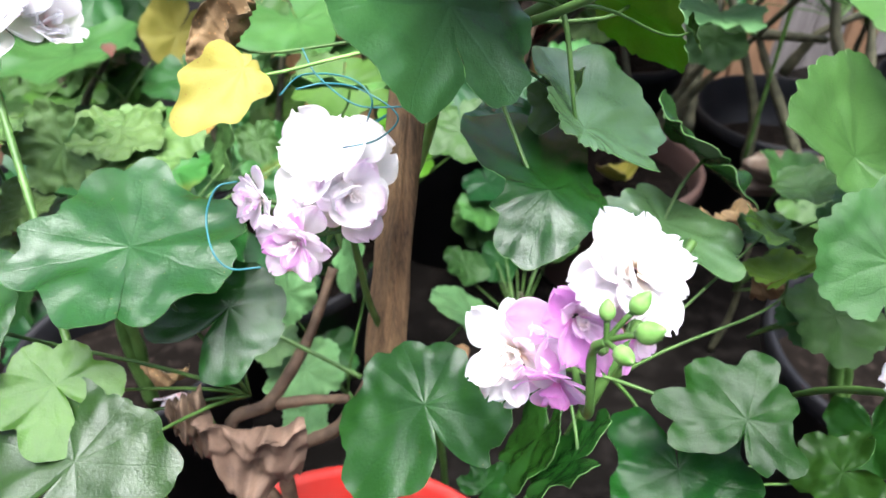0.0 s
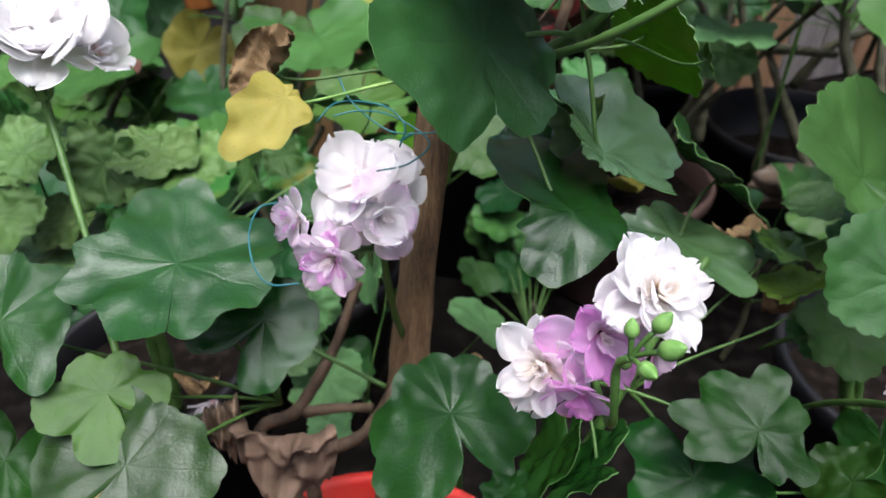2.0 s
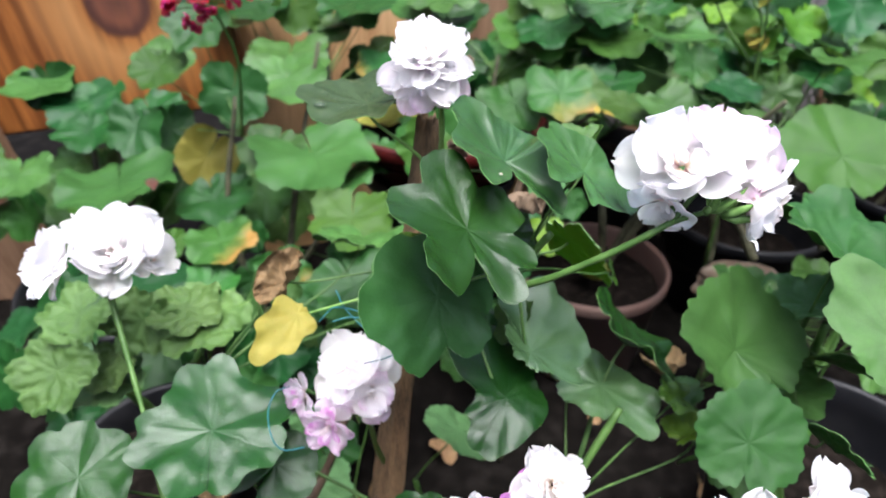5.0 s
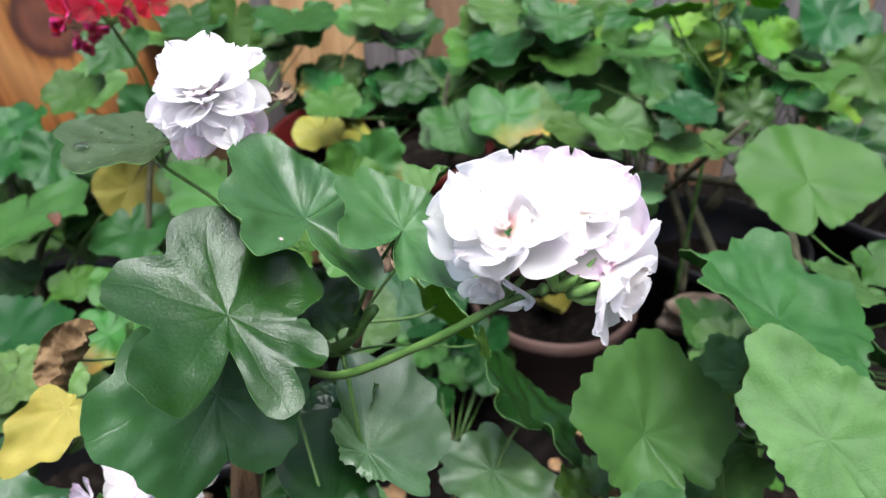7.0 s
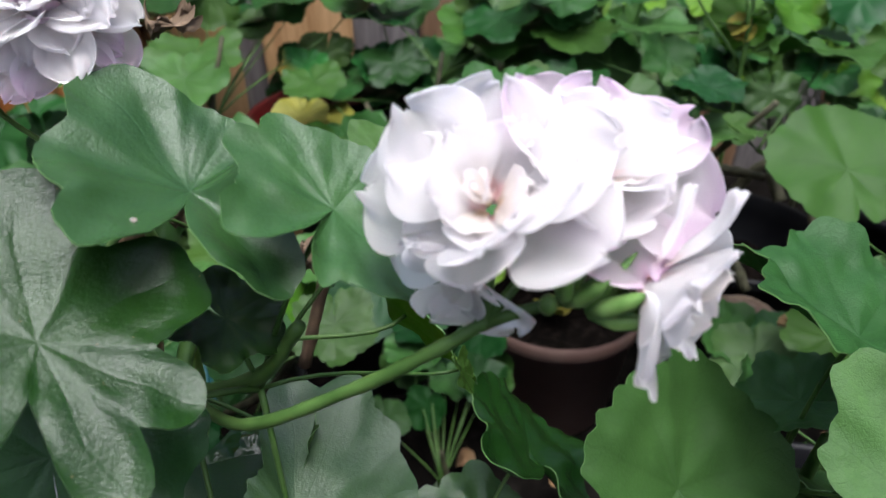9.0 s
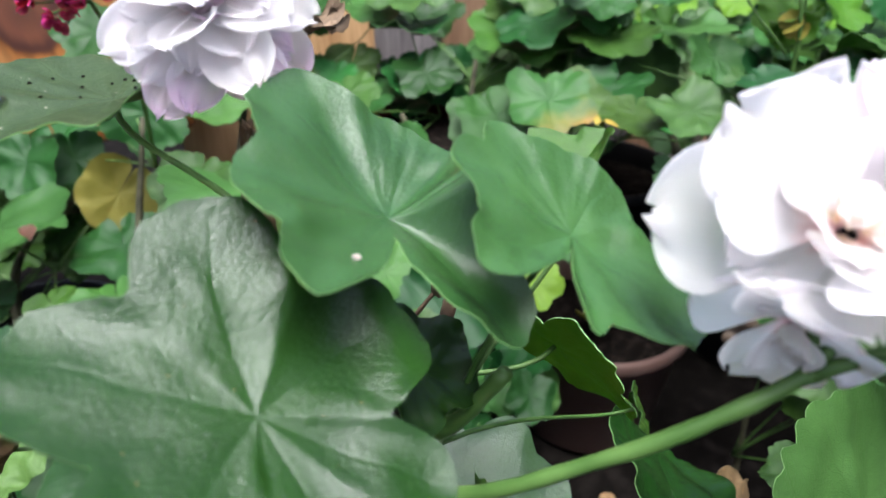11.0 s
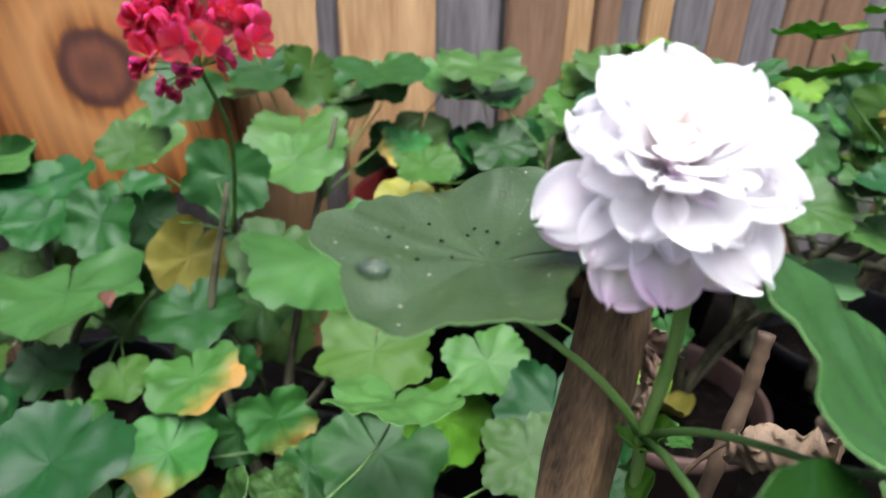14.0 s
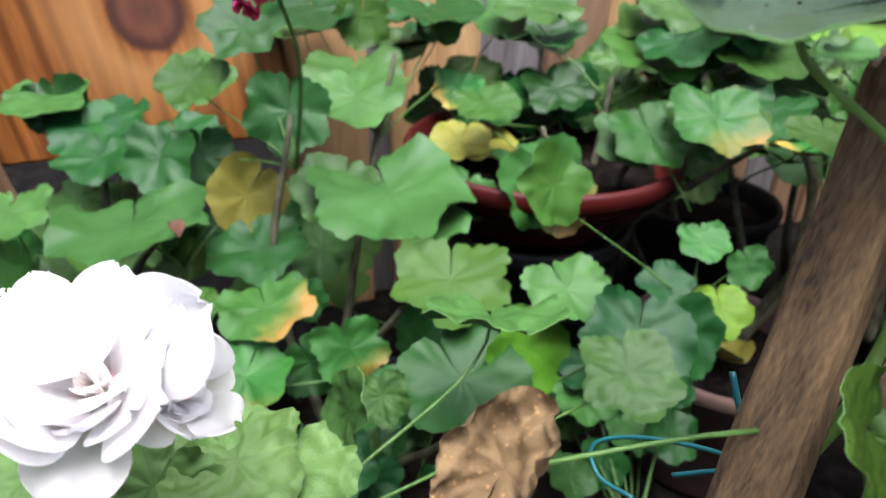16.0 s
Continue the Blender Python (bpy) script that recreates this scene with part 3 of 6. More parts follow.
# ---- flowers ----
def petal_mesh(kind, seed, width=0.42, curl=0.35, ruffle=0.05, n=14, k=14):
    rs = np.random.RandomState(seed)
    verts, uvs, faces = [], [], []
    ph, lop = rs.rand() * 6, rs.uniform(-0.05, 0.05)
    for side in (0, 1):
        for i in range(n + 1):
            v = math.sin(0.5 * math.pi * i / n)
            s = min(v / 0.66, 1)
            w = width * (0.16 + 0.84 * (s * s * (3 - 2 * s)))
            if v > 0.66:
                w *= math.sqrt(max(1 - ((v - 0.66) / 0.345) ** 2, 0.0)) * 0.999 + 0.001
            for j in range(k + 1):
                u = 2 * j / k - 1
                y = v * (1 + (0.035 * math.sin(5 * u + ph) + 0.03 * math.sin(11 * u + 2 * ph) - 0.05 * math.exp(-((u - lop * 6) / 0.16) ** 2)) * v * v)
                z = curl * v * v + 0.30 * w * u * u * (1 - 0.5 * v) + ruffle * (math.sin(4 * u + ph) + 0.45 * math.sin(9 * u - ph)) * v * v + 0.05 * noise.noise(Vector((u * 1.5 + seed, v * 2, ph)))
                z -= 0.18 * max(v - 0.6, 0) ** 1.5
                verts.append((w * u + lop * v * v, y, z - side * 0.010))
                uvs.append((u * 0.5, v))
    nv = (n + 1) * (k + 1)
    for side in (0, 1):
        for i in range(n):
            for j in range(k):
                a = side * nv + i * (k + 1) + j
                q = (a, a + 1, a + k + 2, a + k + 1)
                faces.append(q if side == 0 else q[::-1])
    ring = [j for j in range(k + 1)] + [i * (k + 1) + k for i in range(1, n + 1)] + [n * (k + 1) + j for j in range(k - 1, -1, -1)] + [i * (k + 1) for i in range(n - 1, 0, -1)]
    rim0, nr = len(verts), len(ring)
    for side in (0, 1):
        verts += [verts[side * nv + a] for a in ring]
        uvs += [uvs[side * nv + a] for a in ring]
    for a in range(nr):
        b = (a + 1) % nr
        faces.append((rim0 + b, rim0 + a, rim0 + nr + a, rim0 + nr + b))
    return mesh_of("petal", verts, faces, PETAL[kind], uvs)


PETALS = {}


def petal_data(kind, i):
    if (kind, i) not in PETALS:
        rs = np.random.RandomState(i * 13 + 5)
        PETALS[kind, i] = petal_mesh(kind, i * 31 + len(PETALS), rs.uniform(0.42, 0.62), rs.uniform(-0.20, 0.28), rs.uniform(0.02, 0.06))
    return PETALS[kind, i]


def floret(head, x, y, z, ax, ay, az, radius, kinds, layers, seed, open_deg=80, narrow=1.0, heart=26):
    """Rings of petals round an axis: outer ones long and spread, inner ones short and upright."""
    rs = np.random.RandomState(seed)
    axis = Vector((ax, ay, az)).normalized()
    base = Matrix.Translation((x, y, z)) @ axis.to_track_quat("Z", "Y").to_matrix().to_4x4()
    L = len(layers)
    for li, count in enumerate(layers):
        f = li / max(L - 1, 1)
        spread = open_deg * (1 - f) + heart * f
        length = radius * (0.96 - 0.42 * f)
        for c in range(count):
            turn = 360 * (c + 0.5 * (li % 2)) / count + rs.uniform(-26, 26)
            tip = 90 - (spread + rs.uniform(-24, 20))
            kind = kinds[min(int(f * len(kinds) * 0.999), len(kinds) - 1)]
            s = length * rs.uniform(0.74, 1.1)
            m = base @ pose(0, 0, 0.10 * radius * f, 0, 0, turn) @ pose(0, 0.06 * radius, 0, tip, 0, 0) @ pose(0, 0, 0, 0, rs.uniform(-18, 18), 0) @ Matrix.Diagonal((s * narrow, s, s, 1))
            part("petal", petal_data(kind, rs.randint(7)), head, "", m)
    if L > 2 and heart < 40:
        for c in range(3):
            s = radius * rs.uniform(0.36, 0.46)
            m = base @ pose(0, 0, 0.12 * radius, 0, 0, 120 * c + rs.uniform(-20, 20)) @ pose(0, -0.10 * s, 0, 90 - rs.uniform(2, 16), 0, 0) @ Matrix.Diagonal((s * 0.9, s, s, 1))
            part("petal", petal_data(kinds[-1], rs.randint(7)), head, "", m)
    if heart >= 40:
        for c in range(5):
            s = radius * rs.uniform(0.26, 0.42)
            m = base @ pose(0, 0, 0.10 * radius, 0, 0, 72 * c + rs.uniform(-30, 30)) @ pose(0, 0, 0, 90 - rs.uniform(4, 34), 0, 0) @ Matrix.Diagonal((s * 0.55, s, s, 1))
            part("petal", petal_data("cream", rs.randint(7)), head, "", m)
    return base


def bud_mesh(length, width):
    prof = [(0.02, 0), (0.55, 0.08), (0.92, 0.25), (1.0, 0.45), (0.80, 0.68), (0.42, 0.88), (0.12, 0.98), (0.02, 1.0)]
    v, f = lathe([(r * width, h * length) for r, h in prof], 12)
    return mesh_of("bud", v, f, BUD_GREEN)


def bud(head, x, y, z, tx, ty, tz, length, width):
    d = Vector((tx - x, ty - y, tz - z))
    m = Matrix.Translation((tx, ty, tz)) @ d.to_track_quat("Z", "Y").to_matrix().to_4x4()
    b = part("bud", bud_mesh(length, width), head, "closed green flower bud", m)
    v, f = tube(bezier((x, y, z), (x + d.x * 0.3, y + d.y * 0.3, z + d.z * 0.4), (x + d.x * 0.7, y + d.y * 0.7, z + d.z * 0.8), (tx, ty, tz), 7), (0.0008, 0.0009), 6)
    part("pedicel", mesh_of("pedicel", v, f, GREEN_STEM), head)
    return b


def pedicel(head, a, b, r=0.0011):
    v, f = tube(bezier(a, [p * 0.7 + q * 0.3 + s for p, q, s in zip(a, b, (0, 0, 0.002))], [p * 0.3 + q * 0.7 for p, q in zip(a, b)], b, 7), (r, r * 0.9, r * 1.3), 6)
    part("pedicel", mesh_of("pedicel", v, f, GREEN_STEM), head)


def sepals(head, x, y, z, ax, ay, az, size, seed):
    axis = Vector((ax, ay, az)).normalized()
    base = Matrix.Translation((x, y, z)) @ axis.to_track_quat("Z", "Y").to_matrix().to_4x4()
    for i in range(5):
        v, f = tube([(0, 0.0, 0), (0, size * 0.25, size * 0.3), (0, size * 0.45, size * 0.7), (0, size * 0.6, size)], (size * 0.10, size * 0.17, size * 0.12, size * 0.015), 6)
        part("sepal", mesh_of("sepal", v, f, BUD_GREEN), head, "", base @ pose(0, 0, 0, 0, 0, 72 * i + seed * 20))


def flower_head(plant, x, y, z, label):
    v, f = tube([(0, 0, -0.002), (0, 0, 0), (0, 0, 0.002)], (0.0012, 0.0022, 0.0012), 8)
    return part("flower_head", mesh_of("flower_head", v, f, GREEN_STEM), plant, label, Matrix.Translation((x, y, z)))


# ---- ground, fence and walls ----
def ground_sheet():
    n, half = 90, 6.0
    g = np.sign(np.linspace(-1, 1, n)) * np.abs(np.linspace(-1, 1, n)) ** 2.2 * half
    verts = [(x, y + 0.7, 0.012 * noise.noise(Vector((x * 6, y * 6, 0))) + 0.02 * noise.noise(Vector((x * 2, y * 2, 4)))) for y in g for x in g]
    faces = [(j * n + i, j * n + i + 1, (j + 1) * n + i + 1, (j + 1) * n + i) for j in range(n - 1) for i in range(n - 1)]
    far = 400.0
    k = len(verts)
    verts += [(-far, -far, -0.02), (far, -far, -0.02), (far, far, -0.02), (-far, far, -0.02)]
    c = (0, n - 1, n * n - 1, n * (n - 1))
    edge = [list(range(0, n)), [i * n + n - 1 for i in range(n)], [n * n - 1 - i for i in range(n)], [n * (n - 1) - i * n for i in range(n)]]
    for s in range(4):
        e = edge[s]
        for a, b in zip(e, e[1:]):
            faces.append((a, k + s, b))
        faces.append((e[-1], k + s, k + (s + 1) % 4))
    return tagged(new("ground", mesh_of("ground", verts, faces, EARTH)), "earth and cement between the plant pots, deep shade put into the colour", "ground", "", "structure")


ground_sheet()

FENCE_A, FENCE_B = Vector((-0.265, 1.224, 0)), Vector((0.56, 1.54, 0))
ALONG = (FENCE_B - FENCE_A).normalized()
BACK = Vector((-ALONG.y, ALONG.x, 0))
FENCE_TURN = math.degrees(math.atan2(ALONG.y, ALONG.x))
fence = thing("fence", -0.265, 1.224, 0, "fence of orange, tan and grey weathered upright boards", "fence")
fence["kind"] = "structure"


def board(s, width, base, height, material, back=0.0, lean=0.0, thick=0.022, name="board", label=""):
    p = FENCE_A + ALONG * s + BACK * (back + thick / 2)
    SEED[0] += 1
    bm = block(width, thick, height, 0.003, 3, 0.0012, SEED[0])
    ob = part(name, from_bm("board", bm, material), fence, label, pose(p.x, p.y, base, 0, lean, FENCE_TURN))
    return ob


board(-0.075, 0.155, 0.0, 1.25, TAN_WOOD, 0.0, 0.6)
board(0.035, 0.10, 0.0, 1.23, GREY_WOOD, 0.026)
board(0.135, 0.165, 0.0, 1.25, TAN_WOOD, 0.0, -0.5)
board(0.275, 0.14, 0.0, 1.25, GREY_WOOD, 0.026)
board(0.405, 0.115, 0.0, 1.25, BROWN_WOOD, 0.0, 0.3)
board(0.50, 0.06, 0.0, 1.27, TAN_WOOD, 0.010)
board(0.56, 0.05, 0.0, 1.27, BROWN_WOOD, 0.0)
board(0.615, 0.055, 0.0, 1.27, GREY_WOOD, 0.015)
board(0.675, 0.06, 0.0, 1.28, TAN_WOOD, 0.0)
for i in range(4):
    board(0.755 + 0.098 * i, 0.095, 0.006 * (i % 2), 1.26, GREY_WOOD if i % 2 == 0 else BROWN_WOOD, 0.004 * (i % 3))
for i in range(9):
    board(1.17 + 0.13 * i, 0.125, 0.004, 1.27, GREY_WOOD if i % 3 else BROWN_WOOD, 0.003 * (i % 3))
for i in range(7):
    board(-1.72 + 0.15 * i, 0.145, 0.0, 1.25, BROWN_WOOD if i % 2 else GREY_WOOD, 0.02 + 0.004 * (i % 3))
for s in (-0.9, 0.9):
    p = FENCE_A + ALONG * s + BACK * 0.085
    part("fence_rail", from_bm("fence_rail", block(2.4, 0.04, 0.07, 0.004), GREY_WOOD), fence, "", pose(p.x, p.y, 1.02, 0, 0, FENCE_TURN))

# the broad varnished slab with the dark knot
slab_board = tagged(new("wooden_slab", from_bm("wooden_slab", block(0.56, 0.035, 0.85, 0.006, 5, 0.003, 3), ORANGE_WOOD)), "broad varnished orange wooden slab with a dark knot", "slab")
slab_board.matrix_basis = pose(-0.63, 1.10, 0.36, 0, -6, 6)
slab_side = tagged(new("wooden_plank", from_bm("wooden_plank", block(0.22, 0.03, 0.62, 0.006, 5, 0.003, 5), BROWN_WOOD)), "brown wooden plank leaning on the fence", "plank")
slab_side.matrix_basis = pose(-0.86, 1.02, 0.0, 6, -4, 10)

plinth = FENCE_A + ALONG * 2.0 + BACK * 0.14
wall_base = tagged(new("wall_plinth", from_bm("wall_plinth", block(2.58, 0.14, 0.565, 0.01, 6, 0.006, 9), CEMENT)), "rough grey cement base behind the fence", "wall", "", "structure")
wall_base.matrix_basis = pose(plinth.x, plinth.y, -0.02, 0, 0, FENCE_TURN)
# East and west walls are added out of view to close off the low sky.
for name, x, y, rz, w in (("wall_east", 2.4, 0.62, 90, 3.36), ("wall_west", -2.1, -0.05, 90, 2.0), ("wall_south", 0.15, -1.0, 0, 4.38)):
    # The south wall is an unseen reflector, added to light the fence and flower fronts.
    w_ob = tagged(new(name, from_bm(name, block(w, 0.12, 1.3 if name == "wall_south" else 2.5, 0.01), BOUNCE_WHITE if name == "wall_south" else WALL_CEMENT)), "added unseen white wall that bounces light onto the fence and flowers" if name == "wall_south" else "added unseen grey cement wall that cuts off low sky light", "wall", "", "structure")
    w_ob.matrix_basis = pose(x, y, -0.02, 0, 0, rz)


# ---- pots ----
def pot(name, x, y, z, radius, height, material, label, lip=0.022, soil=0.02, taper=0.74, tilt=0.0):
    ob = thing(name, x, y, z, label, "pot")
    r = radius
    prof = [(r * taper * 0.6, 0.0), (r * taper, 0.0), (r * taper + 0.003, 0.006), (r * 0.93, height - lip - 0.004), (r * 0.985, height - lip), (r, height - lip + 0.003), (r, height - 0.004),
            (r - 0.003, height), (r - 0.007, height), (r - 0.010, height - 0.004), (r * 0.90, height - lip - 0.01), (r * 0.80, height * 0.35), (r * 0.3, height * 0.33)]
    v, f = lathe(prof, 72, 0.006, SEED[0])
    m = pose(x, y, z, tilt, 0, 0)
    part("pot_wall", mesh_of("pot_wall", v, f, material), ob, "", m)
    n, verts, faces = 40, [], []
    for i in range(9):
        for k in range(n):
            w, q = 2 * math.pi * k / n, (i / 8) * r * 0.895
            verts.append((q * math.cos(w), q * math.sin(w), height - soil - lip + 0.012 * noise.noise(Vector((q * math.cos(w) * 40, q * math.sin(w) * 40, SEED[0]))) ))
    for i in range(8):
        for k in range(n):
            faces.append((i * n + k, i * n + (k + 1) % n, (i + 1) * n + (k + 1) % n, (i + 1) * n + k))
    part("soil", mesh_of("soil", verts, faces, SOIL), ob, "potting soil with shade put into its colour", m)
    SEED[0] += 1
    return ob


pot("red_pot", -0.058, 0.125, 0.0, 0.132, 0.308, RED_PLASTIC, "bright red plastic plant pot holding the ivy geranium", taper=0.8)
pot("clay_pot", 0.268, 0.855, 0.0, 0.134, 0.206, CLAY, "brown clay pot with a rounded rim and dry leaves inside")
pot("black_pot", 0.60, 1.02, 0.0, 0.155, 0.215, BLACK_PLASTIC, "black plastic nursery pot with dark soil", soil=0.07)
pot("black_pot", 0.98, 1.12, 0.0, 0.15, 0.22, BLACK_PLASTIC, "black plastic nursery pot with dark soil")
pot("black_pot", 0.436, 0.397, 0.0, 0.13, 0.27, BLACK_PLASTIC, "black plastic nursery pot beside the ivy geranium", soil=0.06)
pot("red_bowl", 0.005, 0.935, 0.352, 0.178, 0.10, DARK_RED, "red plastic bowl pot behind the leaves, shade put into its colour", taper=0.6)
# Added black pot; it stands in for the bowl's lower wall lost in shade.
pot("black_pot", 0.005, 0.935, 0.0, 0.13, 0.352, BLACK_PLASTIC, "black pot added for the shaded lower part of the red bowl", soil=0.0)
pot("black_pot", -0.29, 0.40, 0.0, 0.10, 0.28, BLACK_PLASTIC, "black plastic nursery pot under light green leaves")
pot("black_pot", -0.22, 0.66, 0.0, 0.15, 0.20, BLACK_PLASTIC, "black plastic nursery pot under round green leaves")
pot("black_pot", -0.52, 0.78, 0.0, 0.15, 0.22, BLACK_PLASTIC, "black plastic nursery pot under round green leaves")
pot("black_pot", 0.36, 1.25, 0.0, 0.14, 0.24, BLACK_PLASTIC, "black plastic nursery pot by the fence")


# ---- the stake ----
def stake():
    ob = thing("wooden_stake", -0.056, 0.225, 0.24, "rough brown weathered wooden stake with a splintered top", "stake")
    a, b = Vector((-0.062, 0.216, 0.19)), Vector((-0.003, 0.302, 0.692))
    n, ring = 60, 44
    d = (b - a).normalized()
    wide = Vector((0.50, -0.86, 0)).normalized()
    wide = (wide - d * wide.dot(d)).normalized()
    thick = d.cross(wide)
    rs = np.random.RandomState(4)
    verts, faces = [], []
    for i in range(n + 1):
        t = i / n
        c = a.lerp(b, t)
        w, h = min(0.0082 + 0.010 * (1 - t), 0.0135), 0.0052 + 0.004 * (1 - t)
        w += 0.0012 * noise.noise(Vector((0, 0, t * 9)))
        for k in range(ring):
            ang = 2 * math.pi * k / ring
            cx, sy = math.cos(ang), math.sin(ang)
            e = 0.45
            x = w * math.copysign(abs(cx) ** e, cx)
            y = h * math.copysign(abs(sy) ** e, sy)
            rough = 1 + 0.06 * noise.noise(Vector((cx * 3, sy * 3, t * 26))) + 0.13 * noise.noise(Vector((cx * 9, sy * 9, t * 7))) + 0.07 * noise.noise(Vector((cx * 20, sy * 20, t * 16)))
            lift = (0.006 * noise.noise(Vector((cx * 4, sy * 4, 2))) + 0.003 * rs.rand()) if i == n else 0
            verts.append(c + wide * x * rough + thick * y * rough + d * lift)
    for i in range(n):
        for k in range(ring):
            k2 = (k + 1) % ring
            faces.append((i * ring + k, i * ring + k2, (i + 1) * ring + k2, (i + 1) * ring + k))
    top = len(verts)
    verts.append(b + d * -0.002)
    for k in range(ring):
        faces.append((n * ring + k, n * ring + (k + 1) % ring, top))
    part("stake_wood", mesh_of("stake_wood", verts, faces, STAKE_WOOD, smooth=True), ob)
    for i, (u, w, tall) in enumerate(((-0.0052, 0.0016, 0.005), (0.002, 0.0025, 0.003), (0.0058, 0.0012, 0.004))):
        p = b + wide * u - d * 0.006
        sv, sf = tube([p, p + d * 0.006, p + d * (0.006 + tall)], (w * 1.3, w * 1.2, w * 0.5), 6, 0.3, i)
        part("splinter", mesh_of("splinter", sv, sf, STAKE_WOOD), ob)


stake()

# ---- the ivy geranium on the stake ----
ivy = thing("ivy_geranium", -0.03, 0.18, 0.30, "ivy geranium with glossy lobed leaves and double flowers on a stake", "plant")
NODES[ivy.name] = [(-0.067, 0.247, 0.414), (0.0025, 0.2835, 0.663), (0.004, 0.290, 0.595), (-0.024, 0.292, 0.50), (-0.040, 0.272, 0.42), (0.012, 0.262, 0.605), (0.045, 0.245, 0.625),
                   (0.06, 0.21, 0.46), (0.09, 0.22, 0.44), (0.03, 0.19, 0.38), (-0.06, 0.20, 0.36), (-0.08, 0.19, 0.42), (-0.10, 0.21, 0.44), (0.10, 0.19, 0.38), (0.0, 0.16, 0.34), (0.07, 0.24, 0.42)]
stem(ivy, [(-0.03, 0.22, 0.28), (-0.045, 0.262, 0.38), (-0.028, 0.290, 0.48), (-0.008, 0.300, 0.54), (0.004, 0.290, 0.595), (0.0055, 0.288, 0.626), (0.0045, 0.2865, 0.645), (0.0025, 0.2835, 0.664)], (0.0030, 0.0028, 0.0025, 0.0020, 0.0015, 0.0016), LIGHT_STEM)
stem(ivy, [(0.0025, 0.2835, 0.663), (0.004, 0.281, 0.69), (0.003, 0.280, 0.722)], (0.0017, 0.0015, 0.0015), LIGHT_STEM, "flower_stalk")
stem(ivy, [(0.005, 0.288, 0.61), (0.012, 0.262, 0.608), (0.045, 0.245, 0.63), (0.062, 0.24, 0.655)], (0.0032, 0.0028, 0.0024, 0.0020), GREEN_STEM)
stem(ivy, [(-0.0686, 0.3030, 0.4480), (-0.0831, 0.2712, 0.4179), (-0.1039, 0.2432, 0.3933), (-0.1239, 0.2245, 0.3801), (-0.06, 0.19, 0.26)], (0.0030, 0.0036, 0.0042, 0.0046), WOODY_STEM, "woody_stem")
stem(ivy, [(-0.0320, 0.2647, 0.4223), (-0.0453, 0.2471, 0.4043), (-0.0620, 0.2307, 0.3854), (-0.0943, 0.2153, 0.3641), (-0.07, 0.18, 0.27)], (0.0030, 0.0036, 0.0042, 0.0046), WOODY_STEM, "woody_stem")
stem(ivy, [(-0.1006, 0.2422, 0.3914), (-0.0801, 0.2440, 0.3934), (-0.0563, 0.2421, 0.3969)], (0.0036, 0.0032, 0.0028), WOODY_STEM, "woody_stem")
stem(ivy, [(-0.1045, 0.2705, 0.4245), (-0.0769, 0.2616, 0.4142), (-0.0488, 0.2499, 0.4072)], (0.0013, 0.0014, 0.0016), GREEN_STEM, "leaf_stalk")
stem(ivy, [(0.0, 0.16, 0.28), (0.05, 0.19, 0.38), (0.09, 0.22, 0.46), (0.125, 0.25, 0.51)], (0.0036, 0.0032, 0.0028, 0.0024), GREEN_STEM)
stem(ivy, [(-0.04, 0.17, 0.26), (-0.10, 0.18, 0.36), (-0.12, 0.20, 0.44)], (0.0028, 0.0024, 0.002), GREEN_STEM)
stem(ivy, [(-0.0320, 0.2647, 0.4223), (-0.0390, 0.2467, 0.4693), (-0.0410, 0.2267, 0.5322)], (0.0022, 0.002, 0.0018), GREEN_STEM, "flower_stalk")
for bx, by, bz, rx, rz in ((0.006, 0.281, 0.664, 50, 250), (-0.001, 0.281, 0.662, 40, 120), (0.006, 0.284, 0.645, 60, 280), (0.005, 0.279, 0.712, 35, 230)):
    SEED[0] += 1
    part("bract", leaf_mesh("bright", 0.0055, 0.2, 0.3, SEED[0], 40, 4, "soft"), ivy, "small green bract at a joint", pose(bx, by, bz, rx, 0, rz))
leaf(ivy, "ivy", -0.1280, 0.2034, 0.5421, 13, 7, 12, 0.0444, lobes=((-173, 1.0, 0.04), (-105, 1.02, -0.04), (-78, 0.9, 0.09), (-23, 1.07, -0.05), (4, 1.11, 0.08), (68, 1.03, -0.03), (114, 0.95, 0.05)), base=0.80, notch=0.2)
leaf(ivy, "ivy", -0.0979, 0.2106, 0.5023, 22, 23, -33, 0.0297, lobes=((-156, 1.27, -0.05), (-80, 1.0, 0.0), (0, 0.78, 0.05), (42, 0.85, 0.0), (86, 0.93, -0.05), (142, 1.19, -0.1)), base=0.86)
leaf(ivy, "ivyb", -0.1523, 0.1619, 0.5061, 27, -7, 51, 0.0230, lobes=((-143, 1.27, -0.08), (-67, 1.18, 0.0), (0, 0.82, 0.1), (64, 0.76, 0.1), (133, 1.08, -0.03)), base=0.66)
leaf(ivy, "ivy", -0.1386, 0.1371, 0.4914, 18, 11, -30, 0.0342, lobes=((-110, 1.12, 0.0), (-55, 0.95, 0.04), (0, 0.78, 0.08), (30, 0.95, 0.0), (62, 1.17, -0.05), (130, 1.1, -0.1), (-165, 1.1, 0.0)), base=0.9)
leaf(ivy, "ivy", -0.1984, 0.1810, 0.5288, 20, -5, 15, 0.0352, lobes=((-96, 1.04, -0.04), (-40, 1.04, 0.05), (0, 0.95, 0.0), (55, 0.9, -0.05), (111, 0.86, 0.0), (160, 1.18, -0.06)), base=0.80)
